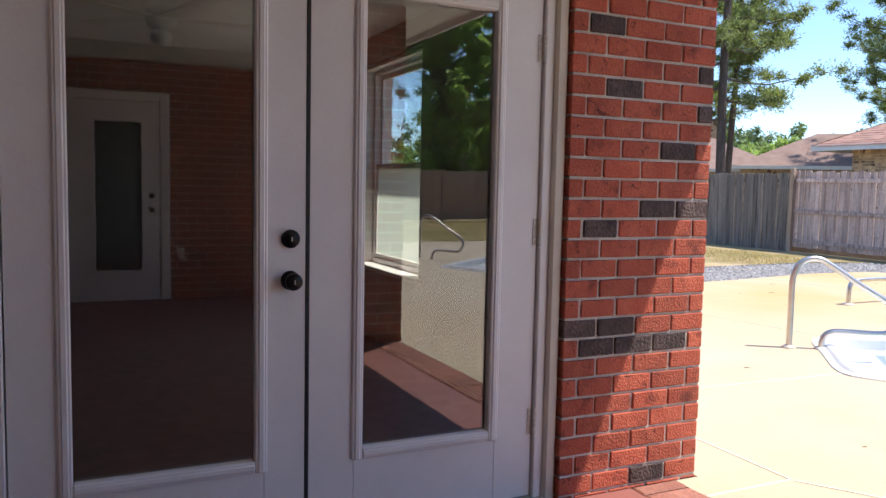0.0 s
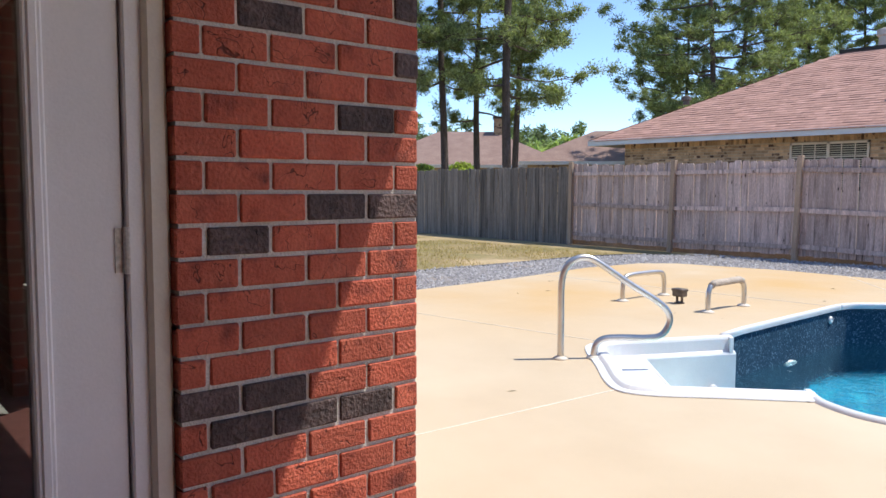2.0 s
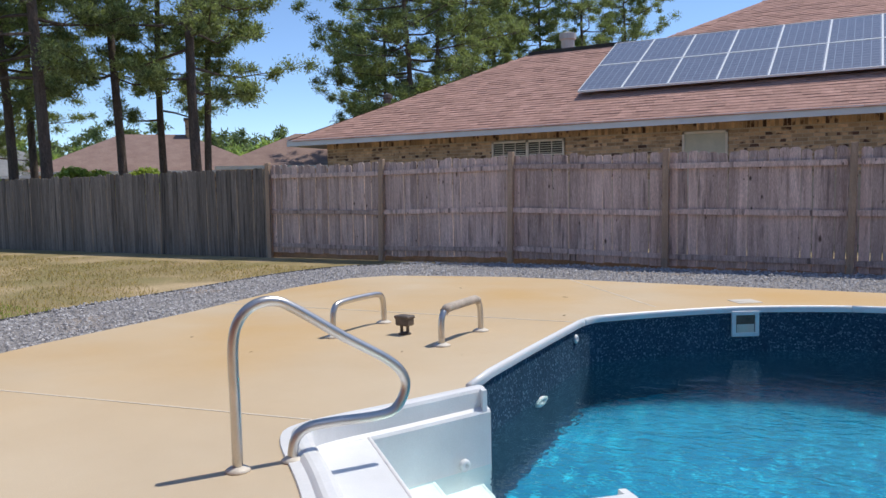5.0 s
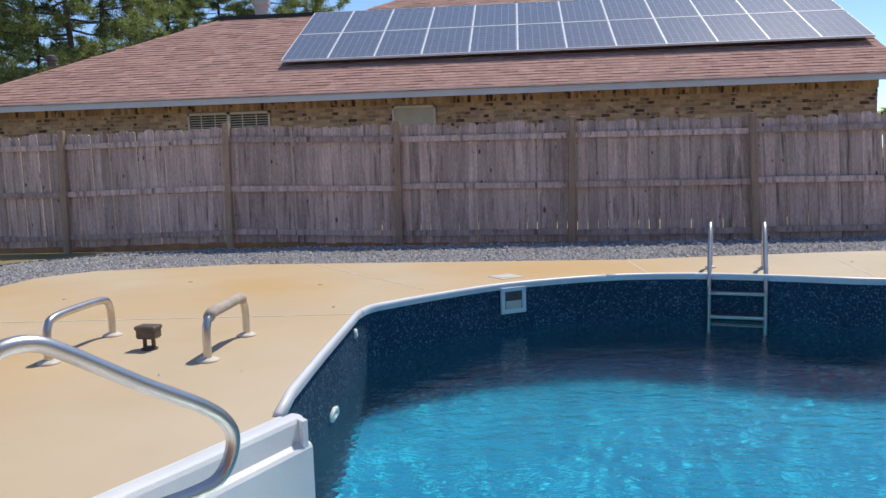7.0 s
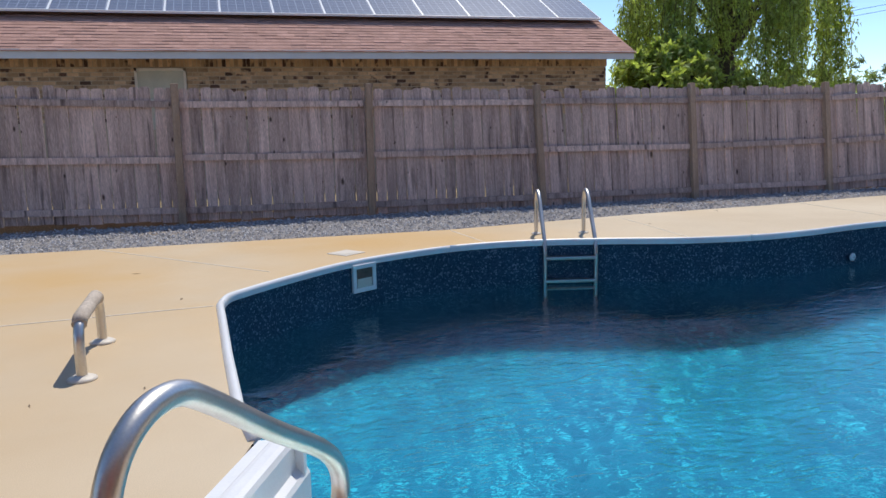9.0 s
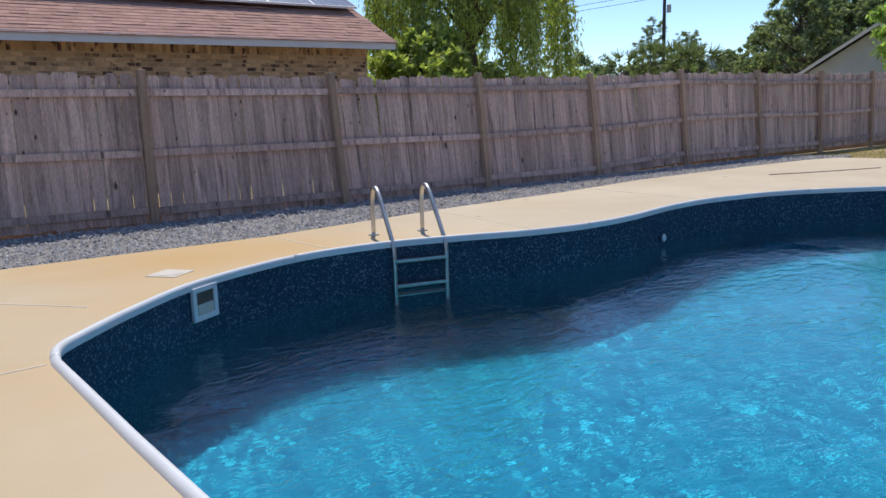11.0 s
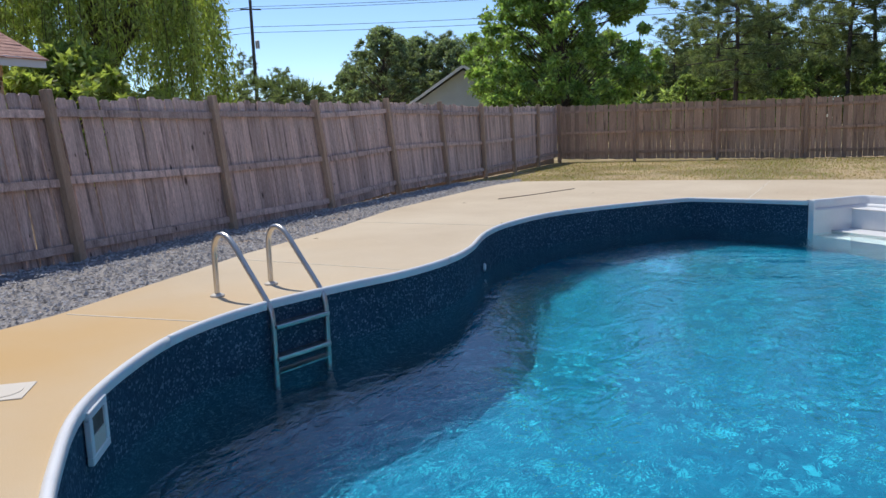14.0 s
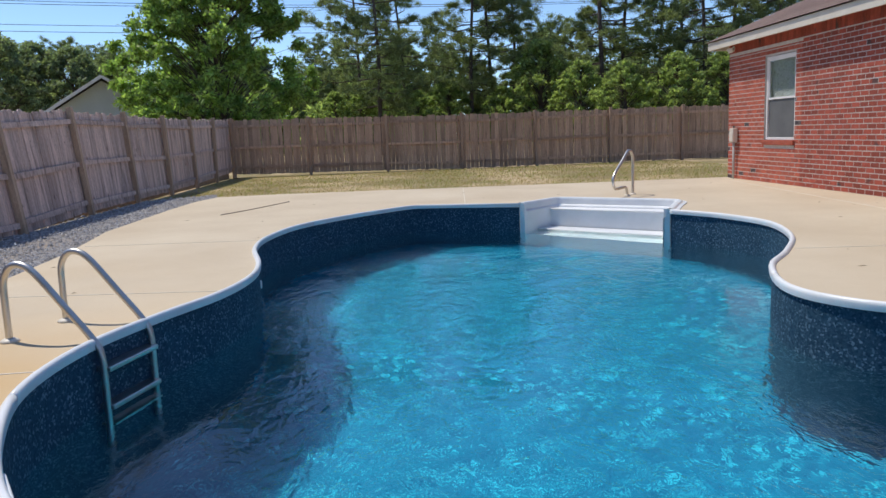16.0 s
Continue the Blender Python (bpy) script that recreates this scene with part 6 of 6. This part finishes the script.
def woods(name, arcs, material, seed):
    rg = np.random.default_rng(seed)
    cen, rad = [], []
    for ex, ey, d0, d1, r0, r1, n, h0, h1 in arcs:
        for i in range(n):
            x, y = polar(ex, ey, rg.uniform(d0, d1), rg.uniform(r0, r1))
            h, w = rg.uniform(h0, h1), rg.uniform(2.0, 4.0)
            for j in range(16):
                f = rg.random()
                a, r = rg.random() * 6.283, w * (1 - 0.6 * f) * rg.random() ** 0.5
                cen.append((x + math.cos(a) * r, y + math.sin(a) * r, 0.3 + h * f))
                rad.append(rg.uniform(0.6, 1.2))
    return put(name, tri_mesh(name, leaf_tris(cen, rad, 60, 0.5, 0.12, rg, 0.8, 0.2, 0.2), material), None, label="far belt of mixed green woods", category="woods", kind="stuff")


woods("far_woods", ((4.8, -0.4, -75, -8, 95, 140, 230, 6.5, 9.5), (1, 6, 40, 80, 110, 140, 90, 5, 9), (1, 6, 76, 125, 66, 95, 120, 5, 9), (1, 6, 125, 330, 90, 120, 60, 6, 10)), M["far_leaf"], 12)
woods("wood_edge", ((1, 6, 80, 120, 58, 66, 26, 2.5, 5.5), (4.8, -0.4, -75, -36, 85, 100, 60, 4.0, 7.0), (1, 6, 45, 78, 95, 110, 20, 3, 6)), M["far_leaf_light"], 13)

# utility pole and cables
pole = holder("utility_pole", "dark wooden utility pole with crossarm", "utility pole", "", pose(73.8, 58.4, 0))
put("shaft", Geo().tube([(0, 0, -0.2), (0, 0, 16.2)], 0, 10, [0.23, 0.16]), M["pole_wood"], pole)
put("crossarm", Geo().box(-1.1, 1.1, -0.06, 0.06, 15.0, 15.15, pose(0, 0, 0, 0, 0, -50)), M["pole_wood"], pole)
put("transformer", Geo().lathe([(0.2, 10.9), (0.24, 10.95), (0.24, 11.7), (0.1, 11.8)], 14, pose(0.4, -0.3, 0)), M["grey_plastic"], pole)
for k, (z, o) in enumerate(((15.2, -0.9), (15.2, 0.9), (13.2, 0.0), (12.6, 0.1))):
    pts = []
    for s in np.linspace(-1, 1, 25):
        t = s
        pts.append((73.8 + 16 * t + o * 0.6, 58.4 - 85 * t + o, z + (0.9 * (abs(t) - 0.5) ** 2 * 4 - 0.9)))
    put("power_cable", Geo().tube(pts, 0.03, 4), M["cable"], label="thin black overhead power cable", category="cable", group="power cables")
pole2 = copy_thing(pole, pose(89.8, -26.6, 0))
